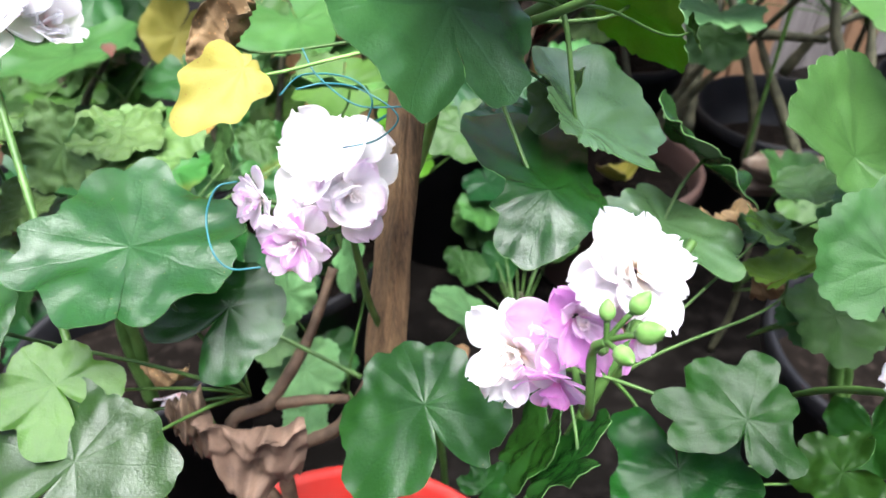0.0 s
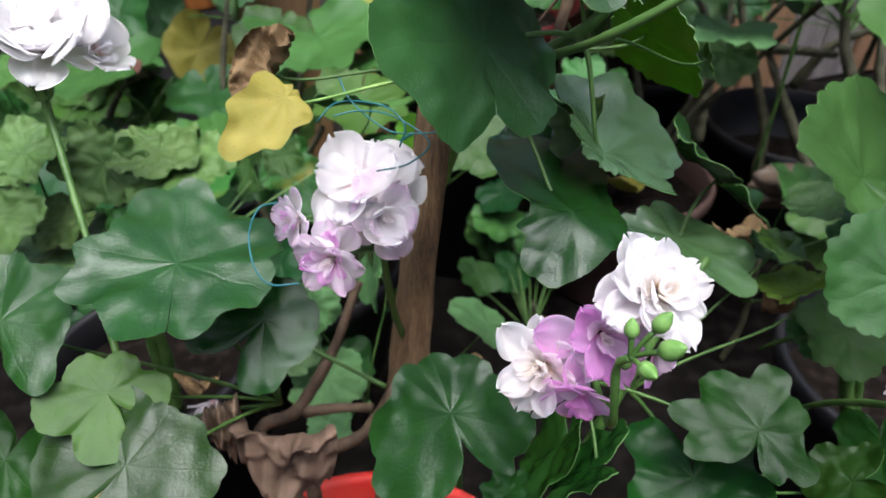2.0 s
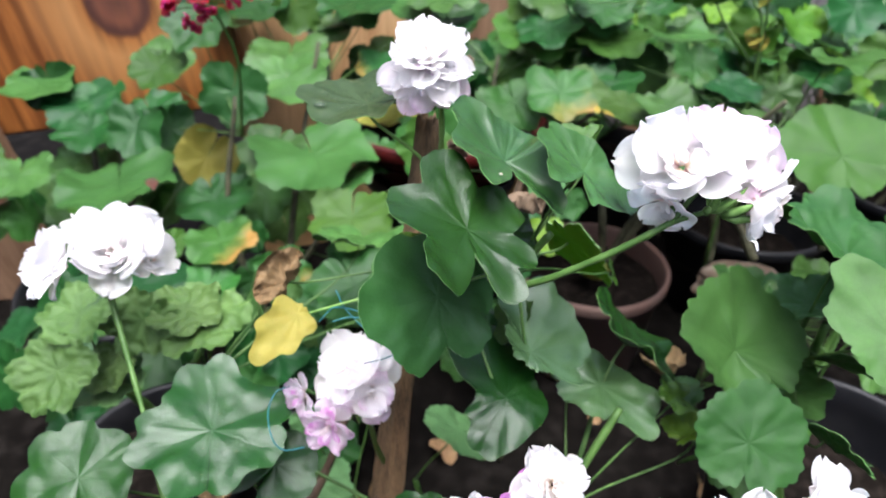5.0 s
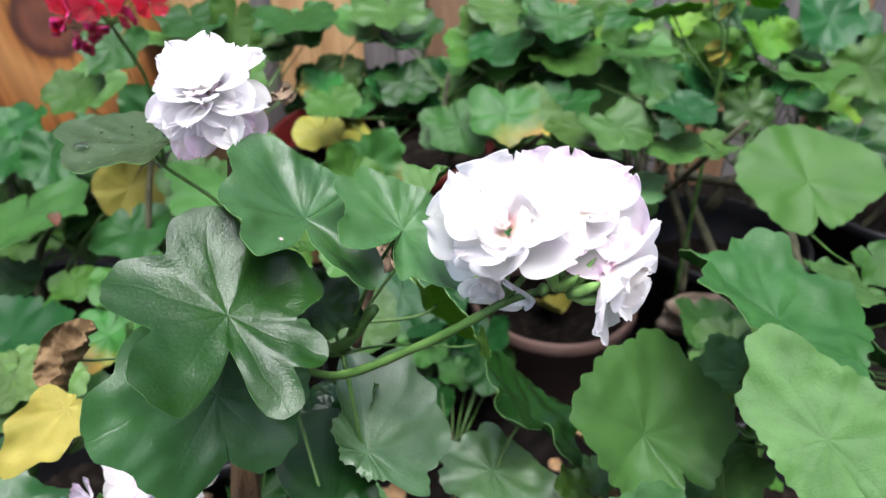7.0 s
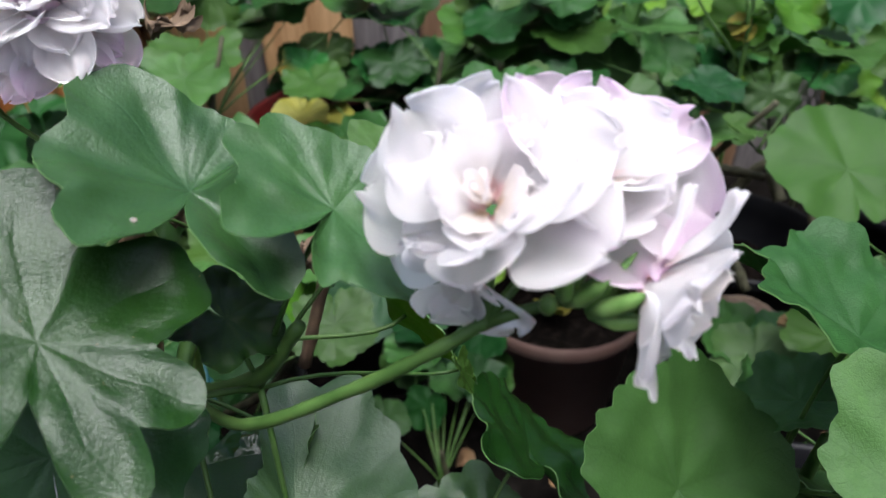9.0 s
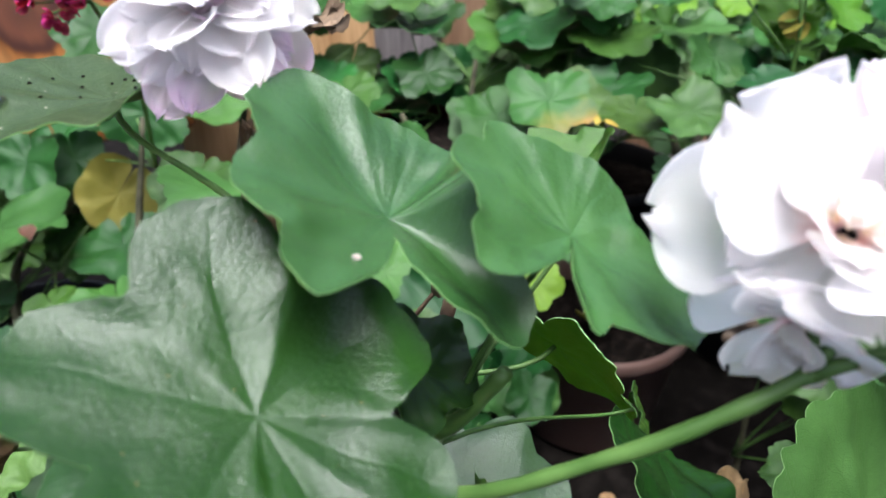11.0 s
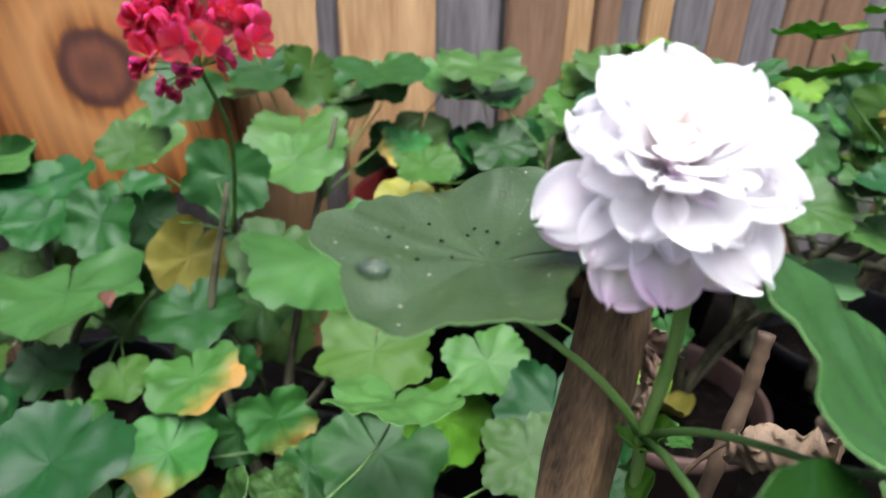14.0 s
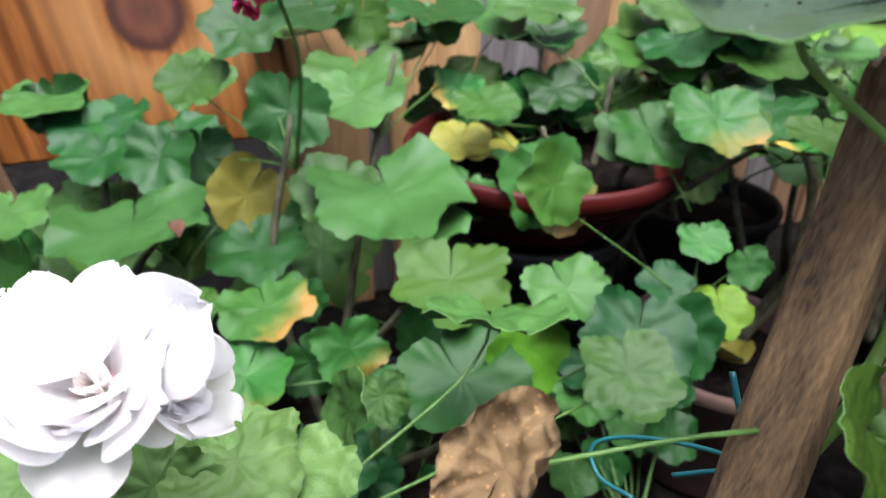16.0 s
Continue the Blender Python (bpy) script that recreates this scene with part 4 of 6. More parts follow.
leaf(ivy, "ivys", 0.0023, 0.2091, 0.6368, 55, 14, 38, 0.0404, lobes=((-142, 0.99, -0.04), (-91, 1.14, -0.05), (-40, 0.95, -0.06), (4, 0.8, 0.15), (93, 1.0, -0.10), (149, 0.92, 0.05)), base=0.84, notch=0.25)
big_leaf = leaf(ivy, "ivy", 0.0157, 0.2051, 0.6793, 25, 21, 23, 0.0386, lobes=((-145, 1.07, 0.1), (-73, 1.03, 0.0), (-16, 1.02, 0.20), (57, 1.0, 0.09), (117, 0.94, 0.07), (152, 1.06, -0.04)), base=0.58, notch=0.5)
speck_leaf = leaf(ivy, "ivys", 0.0362, 0.2491, 0.6924, -1, 27, 10, 0.0319, lobes=((-154, 1.2, -0.06), (-109, 1.08, 0.12), (-57, 1.18, 0.48), (10, 0.8, 0.45), (93, 0.45, 0.73), (130, 1.21, -0.23)), base=0.8)
leaf(ivy, "ivys", 0.0745, 0.2420, 0.6909, 4, 36, -20, 0.0269, lobes=((-151, 1.1, 0.01), (-100, 1.15, 0.06), (-75, 1.05, 0.25), (0, 0.72, 0.19), (99, 1.19, 0.2), (168, 0.98, 0.17)), base=0.80)
leaf(ivy, "ivyb", 0.084, 0.281, 0.687, 37, -15, -57, 0.015, fold=.6)
leaf(ivy, "ivyd", 0.040, 0.244, 0.654, -29, 7, -105, 0.019)
dusty_leaf = leaf(ivy, "ivym", -0.0367, 0.2902, 0.7064, 6, 4, 92, 0.0372, lobes=((-140, 0.62, 0.2), (-97, 0.85, 0.02), (-44, 0.95, -0.06), (0, 1.04, 0.05), (33, 0.88, 0.14), (80, 1.0, 0.2), (115, 1.25, 0.25)), base=0.86, stalk=LIGHT_STEM)
leaf(ivy, "yellow", -0.0760, 0.2310, 0.6070, -25, -33, 156, 0.0213, lobes=((0, 1.72, -0.05), (26, 1.12, 0.15), (-26, 1.08, -0.1), (62, 0.66, 0.15), (-62, 0.62, -0.1), (150, 0.28, 0.0), (-150, 0.28, 0.0)), base=0.96, stalk=LIGHT_STEM)
leaf(ivy, "dry", -0.0904, 0.2658, 0.6030, 48, 3, -40, 0.0215, fold=.35, cup=.15)
leaf(ivy, "ivyl", 0.0555, 0.2244, 0.5853, 2, 23, -33, 0.0418, lobes=((-140, 0.3, 0.1), (-85, 0.45, 0.15), (-47, 1.28, -0.11), (-22, 1.34, 0.12), (0, 1.14, 0.02), (31, 1.03, -0.11), (84, 0.78, 0.06), (112, 0.32, 0.05), (165, 0.25, 0.0)), base=0.86, notch=0.2)
leaf(ivy, "ivyb", 0.053, 0.254, 0.581, 48, -31, -39, 0.018, fold=.5)
leaf(ivy, "ivy", 0.0410, 0.2040, 0.5698, -6, 11, -56, 0.034, lobes=((-176, 0.83, -0.03), (-148, 0.48, -0.04), (-63, 2.28, -0.16), (-49, 1.98, -0.15), (-3, 0.68, -0.04), (76, 0.66, -0.11), (140, 0.94, -0.41), (163, 0.97, -0.33)), base=0.88, notch=0.2)
leaf(ivy, "bright", 0.0878, 0.3027, 0.6088, -57, -29, -69, 0.0415, lobes=((0, 1.0, 0.0), (42, 0.74, 0.04), (-42, 0.70, -0.03), (100, 0.62, 0.05), (-100, 0.60, -0.05), (160, 0.5, 0.0), (-160, 0.5, 0.0)), base=0.95, notch=0.2)
leaf(ivy, "ivyl", 0.1191, 0.2799, 0.5003, 3, 2, 0, 0.0363, lobes=((-106, 0.88, 0.03), (-65, 0.92, 0.02), (-30, 0.75, 0.12), (0, 0.99, 0.0), (50, 0.72, -0.04), (112, 1.16, 0.04), (147, 1.43, 0.0), (176, 1.0, 0.03)), base=0.82, notch=0.2)
leaf(ivy, "ivy", 0.102, 0.290, 0.494, 18, -12, 73, 0.017)
leaf(ivy, "ivy", -0.0080, 0.1750, 0.4769, 21, -30, 11, 0.0381, lobes=((-113, 1.3, 0.0), (-76, 1.12, 0.02), (-30, 0.9, 0.04), (4, 0.76, 0.02), (50, 0.74, 0.0), (93, 0.76, 0.0), (127, 1.07, 0.03), (170, 1.05, 0.0)), base=0.84)
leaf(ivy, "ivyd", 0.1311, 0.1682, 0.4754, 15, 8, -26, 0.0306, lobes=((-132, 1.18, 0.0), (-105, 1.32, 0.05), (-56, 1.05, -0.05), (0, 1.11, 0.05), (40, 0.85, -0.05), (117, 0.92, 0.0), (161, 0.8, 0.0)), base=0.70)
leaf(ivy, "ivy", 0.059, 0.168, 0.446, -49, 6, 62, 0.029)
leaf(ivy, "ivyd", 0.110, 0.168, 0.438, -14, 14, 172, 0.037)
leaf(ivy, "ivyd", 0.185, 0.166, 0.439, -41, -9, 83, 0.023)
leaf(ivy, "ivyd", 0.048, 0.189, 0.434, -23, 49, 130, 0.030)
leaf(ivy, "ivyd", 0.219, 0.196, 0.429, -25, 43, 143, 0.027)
leaf(ivy, "ivyb", 0.166, 0.258, 0.512, 22, -7, 100, 0.017)
leaf(ivy, "bright", 0.178, 0.247, 0.489, 10, -24, -72, 0.021, fold=.4)
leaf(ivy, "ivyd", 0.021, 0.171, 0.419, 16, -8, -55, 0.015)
leaf(ivy, "ivyb", -0.014, 0.259, 0.625, 37, -55, 101, 0.016, shape="soft")
leaf(ivy, "ivyb", 0.020, 0.304, 0.644, -7, 2, -82, 0.006)
leaf(ivy, "ivy", 0.144, 0.303, 0.526, -3, 43, 4, 0.045)
leaf(ivy, "ivyb", 0.109, 0.274, 0.606, -58, -25, -110, 0.010)
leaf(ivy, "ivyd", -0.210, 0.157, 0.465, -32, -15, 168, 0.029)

# pale pink double flower against the stake
h1 = flower_head(ivy, -0.0443, 0.2199, 0.5507, "pale pink and white double flower cluster")
floret(h1, -0.0476, 0.2296, 0.5663, -0.10, -0.58, 0.81, 0.0277, ("white", "white", "white"), (6, 6, 5, 3), 1, 92, 1.0, 58)
floret(h1, -0.0599, 0.2099, 0.5414, -0.30, -0.85, 0.15, 0.0193, ("blush", "pink", "blush"), (8, 7, 6, 4), 2, 84, 0.70, 40)
floret(h1, -0.0760, 0.2213, 0.5543, -0.75, -0.6, 0.25, 0.0156, ("blush", "pink"), (7, 6, 4), 3, 84, 0.70, 40)
floret(h1, -0.0390, 0.2214, 0.5571, 0.40, -0.80, 0.20, 0.0208, ("blush", "white"), (6, 5, 3), 4, 88, 0.95, 50)
sepals(h1, -0.0468, 0.2234, 0.5389, 0, 0.2, -1, 0.010, 1)
for a in (-0.0488, 0.2363, 0.5622), (-0.0613, 0.2161, 0.5366), (-0.0779, 0.2277, 0.5500):
    pedicel(h1, (-0.0393, 0.2226, 0.5363), a)

# cream and pink double flowers with green buds
h2 = flower_head(ivy, 0.0461, 0.1259, 0.5650, "cream and pink double flower cluster with green buds")
floret(h2, 0.0239, 0.1394, 0.5500, -0.45, -0.80, 0.45, 0.0189, ("white", "cream", "cream"), (9, 8, 7, 5), 5, 84, 0.70, 40)
floret(h2, 0.0553, 0.1392, 0.5825, 0.20, -0.55, 0.85, 0.0198, ("white", "white", "cream"), (9, 9, 7, 6, 4), 6, 84, 0.70, 40)
floret(h2, 0.0404, 0.1401, 0.5650, 0.15, -0.85, 0.35, 0.0198, ("pink", "pink", "blush"), (8, 7, 5), 7, 84, 0.70, 40)
floret(h2, 0.0360, 0.1311, 0.5458, -0.1, -0.7, -0.5, 0.0145, ("pink", "pink"), (7, 5), 8)
floret(h2, 0.0562, 0.1298, 0.5657, 0.5, -0.7, -0.3, 0.0110, ("pink", "blush"), (6, 4), 9)
bud(h2, 0.0435, 0.1171, 0.5771, 0.0486, 0.1176, 0.5870, 0.0081, 0.0026)
bud(h2, 0.0435, 0.1171, 0.5771, 0.0490, 0.1120, 0.5847, 0.0094, 0.0031)
bud(h2, 0.0435, 0.1171, 0.5771, 0.0432, 0.1189, 0.5829, 0.0068, 0.0023)
bud(h2, 0.0435, 0.1171, 0.5771, 0.0447, 0.1117, 0.5797, 0.0089, 0.0026)
stem(ivy, [(0.06, 0.21, 0.48), (0.0452, 0.1246, 0.5368), (0.0415, 0.1200, 0.5692), (0.0435, 0.1171, 0.5771)], (0.0015, 0.0014, 0.0013), GREEN_STEM, "flower_stalk")

# white double flower on a leaning stalk
h4 = flower_head(ivy, 0.1233, 0.2040, 0.6905, "large white double flower cluster on a leaning stalk")
floret(h4, 0.1122, 0.2156, 0.7055, -0.32, -0.48, 0.82, 0.0270, ("white", "white", "cream"), (6, 6, 5, 3), 10, 84, 1.0, 46)
floret(h4, 0.1337, 0.2244, 0.7074, 0.15, -0.45, 0.90, 0.0247, ("blush", "white", "white", "cream"), (6, 6, 5, 3), 11, 84, 1.0, 46)
floret(h4, 0.1427, 0.2076, 0.6937, 0.80, -0.55, -0.20, 0.0247, ("white", "white", "cream"), (6, 5, 3), 12, 76, 1.0, 46)
floret(h4, 0.1080, 0.2148, 0.6903, -0.4, -0.7, -0.4, 0.0169, ("white",), (6, 4), 13, 80, 1.0, 50)
sepals(h4, 0.1283, 0.2091, 0.6869, 0.3, 0, 1, 0.012, 2)
sepals(h4, 0.1329, 0.2072, 0.6858, 0.7, 0, 0.4, 0.014, 3)
for a in (0.1133, 0.2212, 0.6956), (0.1347, 0.2267, 0.7015), (0.1411, 0.2116, 0.6898):
    pedicel(h4, (0.1111, 0.2106, 0.6798), a, 0.0015)
stem(ivy, [(0.012, 0.262, 0.606), (0.0458, 0.2239, 0.6325), (0.0794, 0.2128, 0.6571), (0.1002, 0.2100, 0.6727), (0.1121, 0.2111, 0.6806)], (0.0018, 0.0017, 0.0016, 0.0016), GREEN_STEM, "flower_stalk")

# blush flower at the stake's top
h5 = flower_head(ivy, -0.0001, 0.2867, 0.7101, "white and lilac double flower above the stake's top")
floret(h5, -0.0045, 0.2815, 0.7325, -0.08, -0.55, 0.83, 0.0246, ("white", "white", "white", "cream"), (14, 12, 10, 7, 4), 14, 96, 0.68)
floret(h5, -0.0036, 0.2830, 0.7262, -0.02, -0.45, 0.8, 0.0230, ("blush", "blush"), (12, 10), 15, 116, 0.68)
sepals(h5, 0.0004, 0.2873, 0.7091, 0, 0, 1, 0.012, 4)
# white flower to the left of the stake
h3 = flower_head(ivy, -0.2004, 0.2675, 0.5895, "white double flower cluster on an upright stalk")
floret(h3, -0.1953, 0.2813, 0.6081, 0.15, -0.50, 0.85, 0.0361, ("white",), (8, 7, 6, 4), 16, 50, 0.9, 44)
floret(h3, -0.2155, 0.2598, 0.6180, -0.70, -0.45, 0.60, 0.0287, ("white",), (7, 6, 5, 3), 17, 70, 0.9, 44)
floret(h3, -0.1800, 0.2866, 0.6035, 0.70, -0.35, 0.65, 0.0191, ("white",), (7, 6), 18, 56)
floret(h3, -0.2141, 0.2930, 0.6163, -0.1, 0.3, 0.9, 0.0286, ("white",), (8, 7), 19)
sepals(h3, -0.2004, 0.2675, 0.5885, 0, 0, 1, 0.012, 5)
stem(ivy, [(-0.10, 0.13, 0.43), (-0.1450, 0.1667, 0.4969), (-0.1727, 0.2171, 0.5432), (-0.1866, 0.2423, 0.5663), (-0.2004, 0.2675, 0.5895)], (0.0020, 0.0018, 0.0016, 0.0016, 0.0020), GREEN_STEM, "flower_stalk")

# cream and pink flower near the black pot
h6 = flower_head(ivy, 0.1432, 0.0934, 0.5823, "cream and pink double flower cluster beside the dark pot")
floret(h6, 0.1314, 0.1048, 0.5889, -0.45, -0.75, 0.5, 0.0218, ("white", "cream", "cream"), (9, 9, 7, 5), 20, 84, 0.70, 40)
floret(h6, 0.1552, 0.1063, 0.6088, 0.3, -0.6, 0.8, 0.0218, ("white", "cream"), (9, 8, 6, 4), 21, 84, 0.70, 40)
floret(h6, 0.1492, 0.1005, 0.5917, 0.2, -0.8, 0.2, 0.0222, ("pink", "pink", "blush"), (8, 7, 5), 22, 84, 0.70, 40)
stem(ivy, [(0.17, 0.25, 0.36), (0.165, 0.18, 0.48), (0.1451, 0.0927, 0.5763)], (0.0015, 0.0014), GREEN_STEM, "flower_stalk")

# ---- the plants round it ----
right = thing("zonal_geranium", 0.40, 0.39, 0.18, "geranium with broad light green scalloped leaves", "plant", "geraniums")
NODES[right.name] = [(0.30, 0.36, 0.30), (0.25, 0.33, 0.36), (0.20, 0.29, 0.40), (0.36, 0.38, 0.40), (0.26, 0.30, 0.50), (0.32, 0.33, 0.48)]
for top in ((0.20, 0.27, 0.45), (0.27, 0.29, 0.55), (0.36, 0.38, 0.52)):
    stem(right, [(0.40, 0.39, 0.17), (0.33, 0.36, 0.32), top], (0.006, 0.005, 0.003), GREEN_STEM)
leaf(right, "zonal", 0.1832, 0.1997, 0.5372, 45, 7, -11, 0.0327, lobes=((-120, 0.95, 0.0), (-78, 0.99, 0.0), (-43, 0.98, 0.06), (3, 1.14, 0.04), (53, 1.1, 0.0), (110, 1.0, 0.0), (158, 0.85, 0.03)), base=0.92)
leaf(right, "zonal", 0.1971, 0.2642, 0.5496, 42, -3, 35, 0.0496, lobes=((-165, 0.6, 0.35), (-100, 0.8, 0.2), (-39, 0.98, 0.17), (6, 0.99, 0.15), (48, 1.22, 0.0), (104, 1.22, 0.11), (150, 0.8, 0.25)), base=0.93)
leaf(right, "zonal", 0.266, 0.293, 0.605, 18, 9, 51, 0.059, fold=.25)
leaf(right, "zonal", 0.2523, 0.2145, 0.6032, 29, -22, 14, 0.0333, lobes=((-152, 0.9, 0.0), (-79, 0.75, 0.05), (-30, 1.15, 0.0), (3, 1.6, 0.03), (50, 1.0, 0.0), (110, 1.2, -0.1), (165, 1.2, -0.1)), base=0.9)
leaf(right, "zonal", 0.266, 0.309, 0.553, -19, -7, 75, 0.026, fold=.3)
leaf(right, "zonal", 0.234, 0.283, 0.495, -1, -26, 66, 0.026)
leaf(right, "zonal", 0.230, 0.337, 0.487, -14, -2, 72, 0.023)
leaf(right, "zonal", 0.222, 0.273, 0.436, -34, -41, 78, 0.021)
leaf(right, "pale", 0.248, 0.278, 0.430, 30, 13, 61, 0.030)
leaf(right, "zonal", 0.282, 0.285, 0.518, -10, 38, 39, 0.037)
leaf(right, "zonal", 0.235, 0.208, 0.529, 45, -14, 131, 0.029)
leaf(right, "zonal", 0.367, 0.341, 0.537, 47, -14, 120, 0.022)
leaf(right, "zonal", 0.263, 0.287, 0.487, 17, 4, -104, 0.030)
leaf(right, "zonal", 0.279, 0.368, 0.497, -32, 60, -71, 0.025)
leaf(right, "zonal", 0.413, 0.441, 0.519, 16, 3, 103, 0.039)
leaf(right, "zonal", 0.182, 0.287, 0.489, -9, 0, -178, 0.016)
leaf(right, "zonal", 0.221, 0.256, 0.452, -25, 3, -174, 0.031)
left = thing("zonal_geranium", -0.27, 0.36, 0.28, "geranium with puckered light green leaves", "plant", "geraniums")
NODES[left.name] = [(-0.24, 0.35, 0.38), (-0.20, 0.36, 0.42), (-0.28, 0.34, 0.44), (-0.30, 0.36, 0.36)]
for top in ((-0.20, 0.36, 0.46), (-0.28, 0.33, 0.48)):
    stem(left, [(-0.26, 0.36, 0.24), (-0.25, 0.355, 0.36), top], (0.006, 0.005, 0.003), GREEN_STEM)
leaf(left, "crink", -0.259, 0.315, 0.535, -16, -9, 151, 0.029)
leaf(left, "crink", -0.218, 0.321, 0.524, -49, -31, 175, 0.028)
leaf(left, "crink", -0.176, 0.329, 0.521, -14, -7, 154, 0.038)
leaf(left, "crink", -0.265, 0.279, 0.514, -31, -12, 161, 0.032)
leaf(left, "crink", -0.242, 0.299, 0.497, -21, -7, 162, 0.022)
leaf(left, "pale", -0.252, 0.304, 0.477, -3, 2, -155, 0.031)
leaf(left, "crink", -0.189, 0.333, 0.527, -12, 2, -171, 0.030)
leaf(left, "zonal", -0.161, 0.416, 0.474, -46, 57, 160, 0.029)
leaf(left, "zonal", -0.145, 0.440, 0.464, -51, 10, -172, 0.019)
leaf(left, "zonal", -0.078, 0.499, 0.482, 24, 0, 179, 0.051)
leaf(left, "zonal", 0.016, 0.489, 0.448, -26, 3, -174, 0.038)
leaf(left, "zonal", -0.180, 0.349, 0.501, 15, 9, 151, 0.025)
leaf(left, "zonal", -0.245, 0.310, 0.484, -4, -0, 177, 0.022)
low = thing("seedling_geranium", 0.0, 0.38, 0.10, "young geranium with pale green round leaves near the ground", "plant", "geraniums")
NODES[low.name] = [(-0.02, 0.36, 0.28), (0.02, 0.36, 0.22), (-0.08, 0.34, 0.28)]
stem(low, [(0.0, 0.38, 0.0), (0.0, 0.37, 0.14), (-0.02, 0.36, 0.28)], (0.004, 0.0035, 0.003), GREEN_STEM)
stem(low, [(0.0, 0.38, 0.0), (-0.05, 0.35, 0.16), (-0.08, 0.34, 0.28)], (0.004, 0.0035, 0.003), GREEN_STEM)
leaf(low, "pale", 0.022, 0.362, 0.352, 30, 5, 110, 0.036, lobes=((0, 1.0, 0.05), (55, 1.02, 0.0), (-55, 1.0, 0.06), (110, 0.98, 0.0), (-110, 1.02, 0.05), (158, 0.95, 0.0), (-158, 0.95, 0.0)), base=0.94, notch=0.85)
leaf(low, "pale", -0.072, 0.383, 0.387, -69, 45, 125, 0.032)
leaf(low, "pale", -0.097, 0.296, 0.361, -22, 6, -166, 0.030)
leaf(low, "pale", -0.092, 0.263, 0.347, -8, 1, -174, 0.018)
leaf(low, "pale", -0.103, 0.310, 0.421, -58, -19, -149, 0.022)
leaf(low, "pale", -0.121, 0.305, 0.378, -0, 0, -169, 0.022)
backleft = thing("red_geranium", -0.25, 0.68, 0.18, "geranium with round green leaves, some yellowing, and a red flower", "plant", "geraniums")
NODES[backleft.name] = [(-0.22, 0.66, 0.26), (-0.28, 0.72, 0.34), (-0.15, 0.62, 0.32), (-0.40, 0.74, 0.36), (-0.05, 0.60, 0.30), (-0.28, 0.80, 0.46), (-0.20, 0.90, 0.46), (-0.50, 0.80, 0.36), (-0.15, 0.72, 0.40)]
for a, b, c in (((-0.22, 0.66, 0.14), (-0.2, 0.65, 0.30), (-0.15, 0.62, 0.40)), ((-0.22, 0.66, 0.14), (-0.30, 0.74, 0.34), (-0.28, 0.80, 0.52)), ((-0.52, 0.78, 0.14), (-0.48, 0.77, 0.32), (-0.40, 0.74, 0.42)),
                ((-0.2, 0.66, 0.14), (-0.10, 0.62, 0.24), (-0.03, 0.58, 0.36)), ((-0.52, 0.78, 0.14), (-0.52, 0.82, 0.36), (-0.54, 0.88, 0.46)), ((-0.24, 0.68, 0.14), (-0.22, 0.82, 0.36), (-0.18, 0.92, 0.56))):
    stem(backleft, [a, b, c], (0.006, 0.005, 0.003), GREY_STEM)
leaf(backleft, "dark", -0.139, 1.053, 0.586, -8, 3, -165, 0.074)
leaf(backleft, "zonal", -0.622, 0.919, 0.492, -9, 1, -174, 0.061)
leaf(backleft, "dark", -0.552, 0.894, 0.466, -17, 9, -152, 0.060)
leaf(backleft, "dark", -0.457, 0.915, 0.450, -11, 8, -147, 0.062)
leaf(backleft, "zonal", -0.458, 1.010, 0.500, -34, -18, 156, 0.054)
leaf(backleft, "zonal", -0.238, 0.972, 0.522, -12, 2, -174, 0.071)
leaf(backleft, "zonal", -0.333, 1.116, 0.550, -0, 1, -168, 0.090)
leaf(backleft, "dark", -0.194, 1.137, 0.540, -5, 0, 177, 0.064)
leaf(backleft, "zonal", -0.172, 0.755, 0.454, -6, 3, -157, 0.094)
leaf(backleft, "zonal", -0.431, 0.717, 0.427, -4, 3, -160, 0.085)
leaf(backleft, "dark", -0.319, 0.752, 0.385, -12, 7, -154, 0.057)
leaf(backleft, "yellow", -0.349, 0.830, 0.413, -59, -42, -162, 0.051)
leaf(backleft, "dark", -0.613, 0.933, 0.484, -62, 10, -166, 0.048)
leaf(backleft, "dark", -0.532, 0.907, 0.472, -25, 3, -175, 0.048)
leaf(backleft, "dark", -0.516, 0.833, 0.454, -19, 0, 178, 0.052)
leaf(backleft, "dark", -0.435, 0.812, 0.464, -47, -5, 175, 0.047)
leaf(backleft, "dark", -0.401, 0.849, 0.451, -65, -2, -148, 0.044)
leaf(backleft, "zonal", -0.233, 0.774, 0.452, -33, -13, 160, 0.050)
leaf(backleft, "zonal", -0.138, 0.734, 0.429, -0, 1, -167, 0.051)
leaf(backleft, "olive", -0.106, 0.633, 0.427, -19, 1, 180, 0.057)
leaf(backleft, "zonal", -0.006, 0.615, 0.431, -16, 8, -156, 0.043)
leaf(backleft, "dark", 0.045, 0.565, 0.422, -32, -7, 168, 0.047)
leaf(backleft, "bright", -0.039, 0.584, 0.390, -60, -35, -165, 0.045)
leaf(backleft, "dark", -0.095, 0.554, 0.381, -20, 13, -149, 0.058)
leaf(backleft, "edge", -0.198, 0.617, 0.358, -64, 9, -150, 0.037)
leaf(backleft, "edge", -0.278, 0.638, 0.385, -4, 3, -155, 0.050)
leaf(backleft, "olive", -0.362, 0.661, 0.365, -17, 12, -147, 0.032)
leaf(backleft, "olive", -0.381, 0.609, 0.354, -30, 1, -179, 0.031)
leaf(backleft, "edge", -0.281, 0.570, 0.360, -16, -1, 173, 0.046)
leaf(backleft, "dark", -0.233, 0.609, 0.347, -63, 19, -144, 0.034)
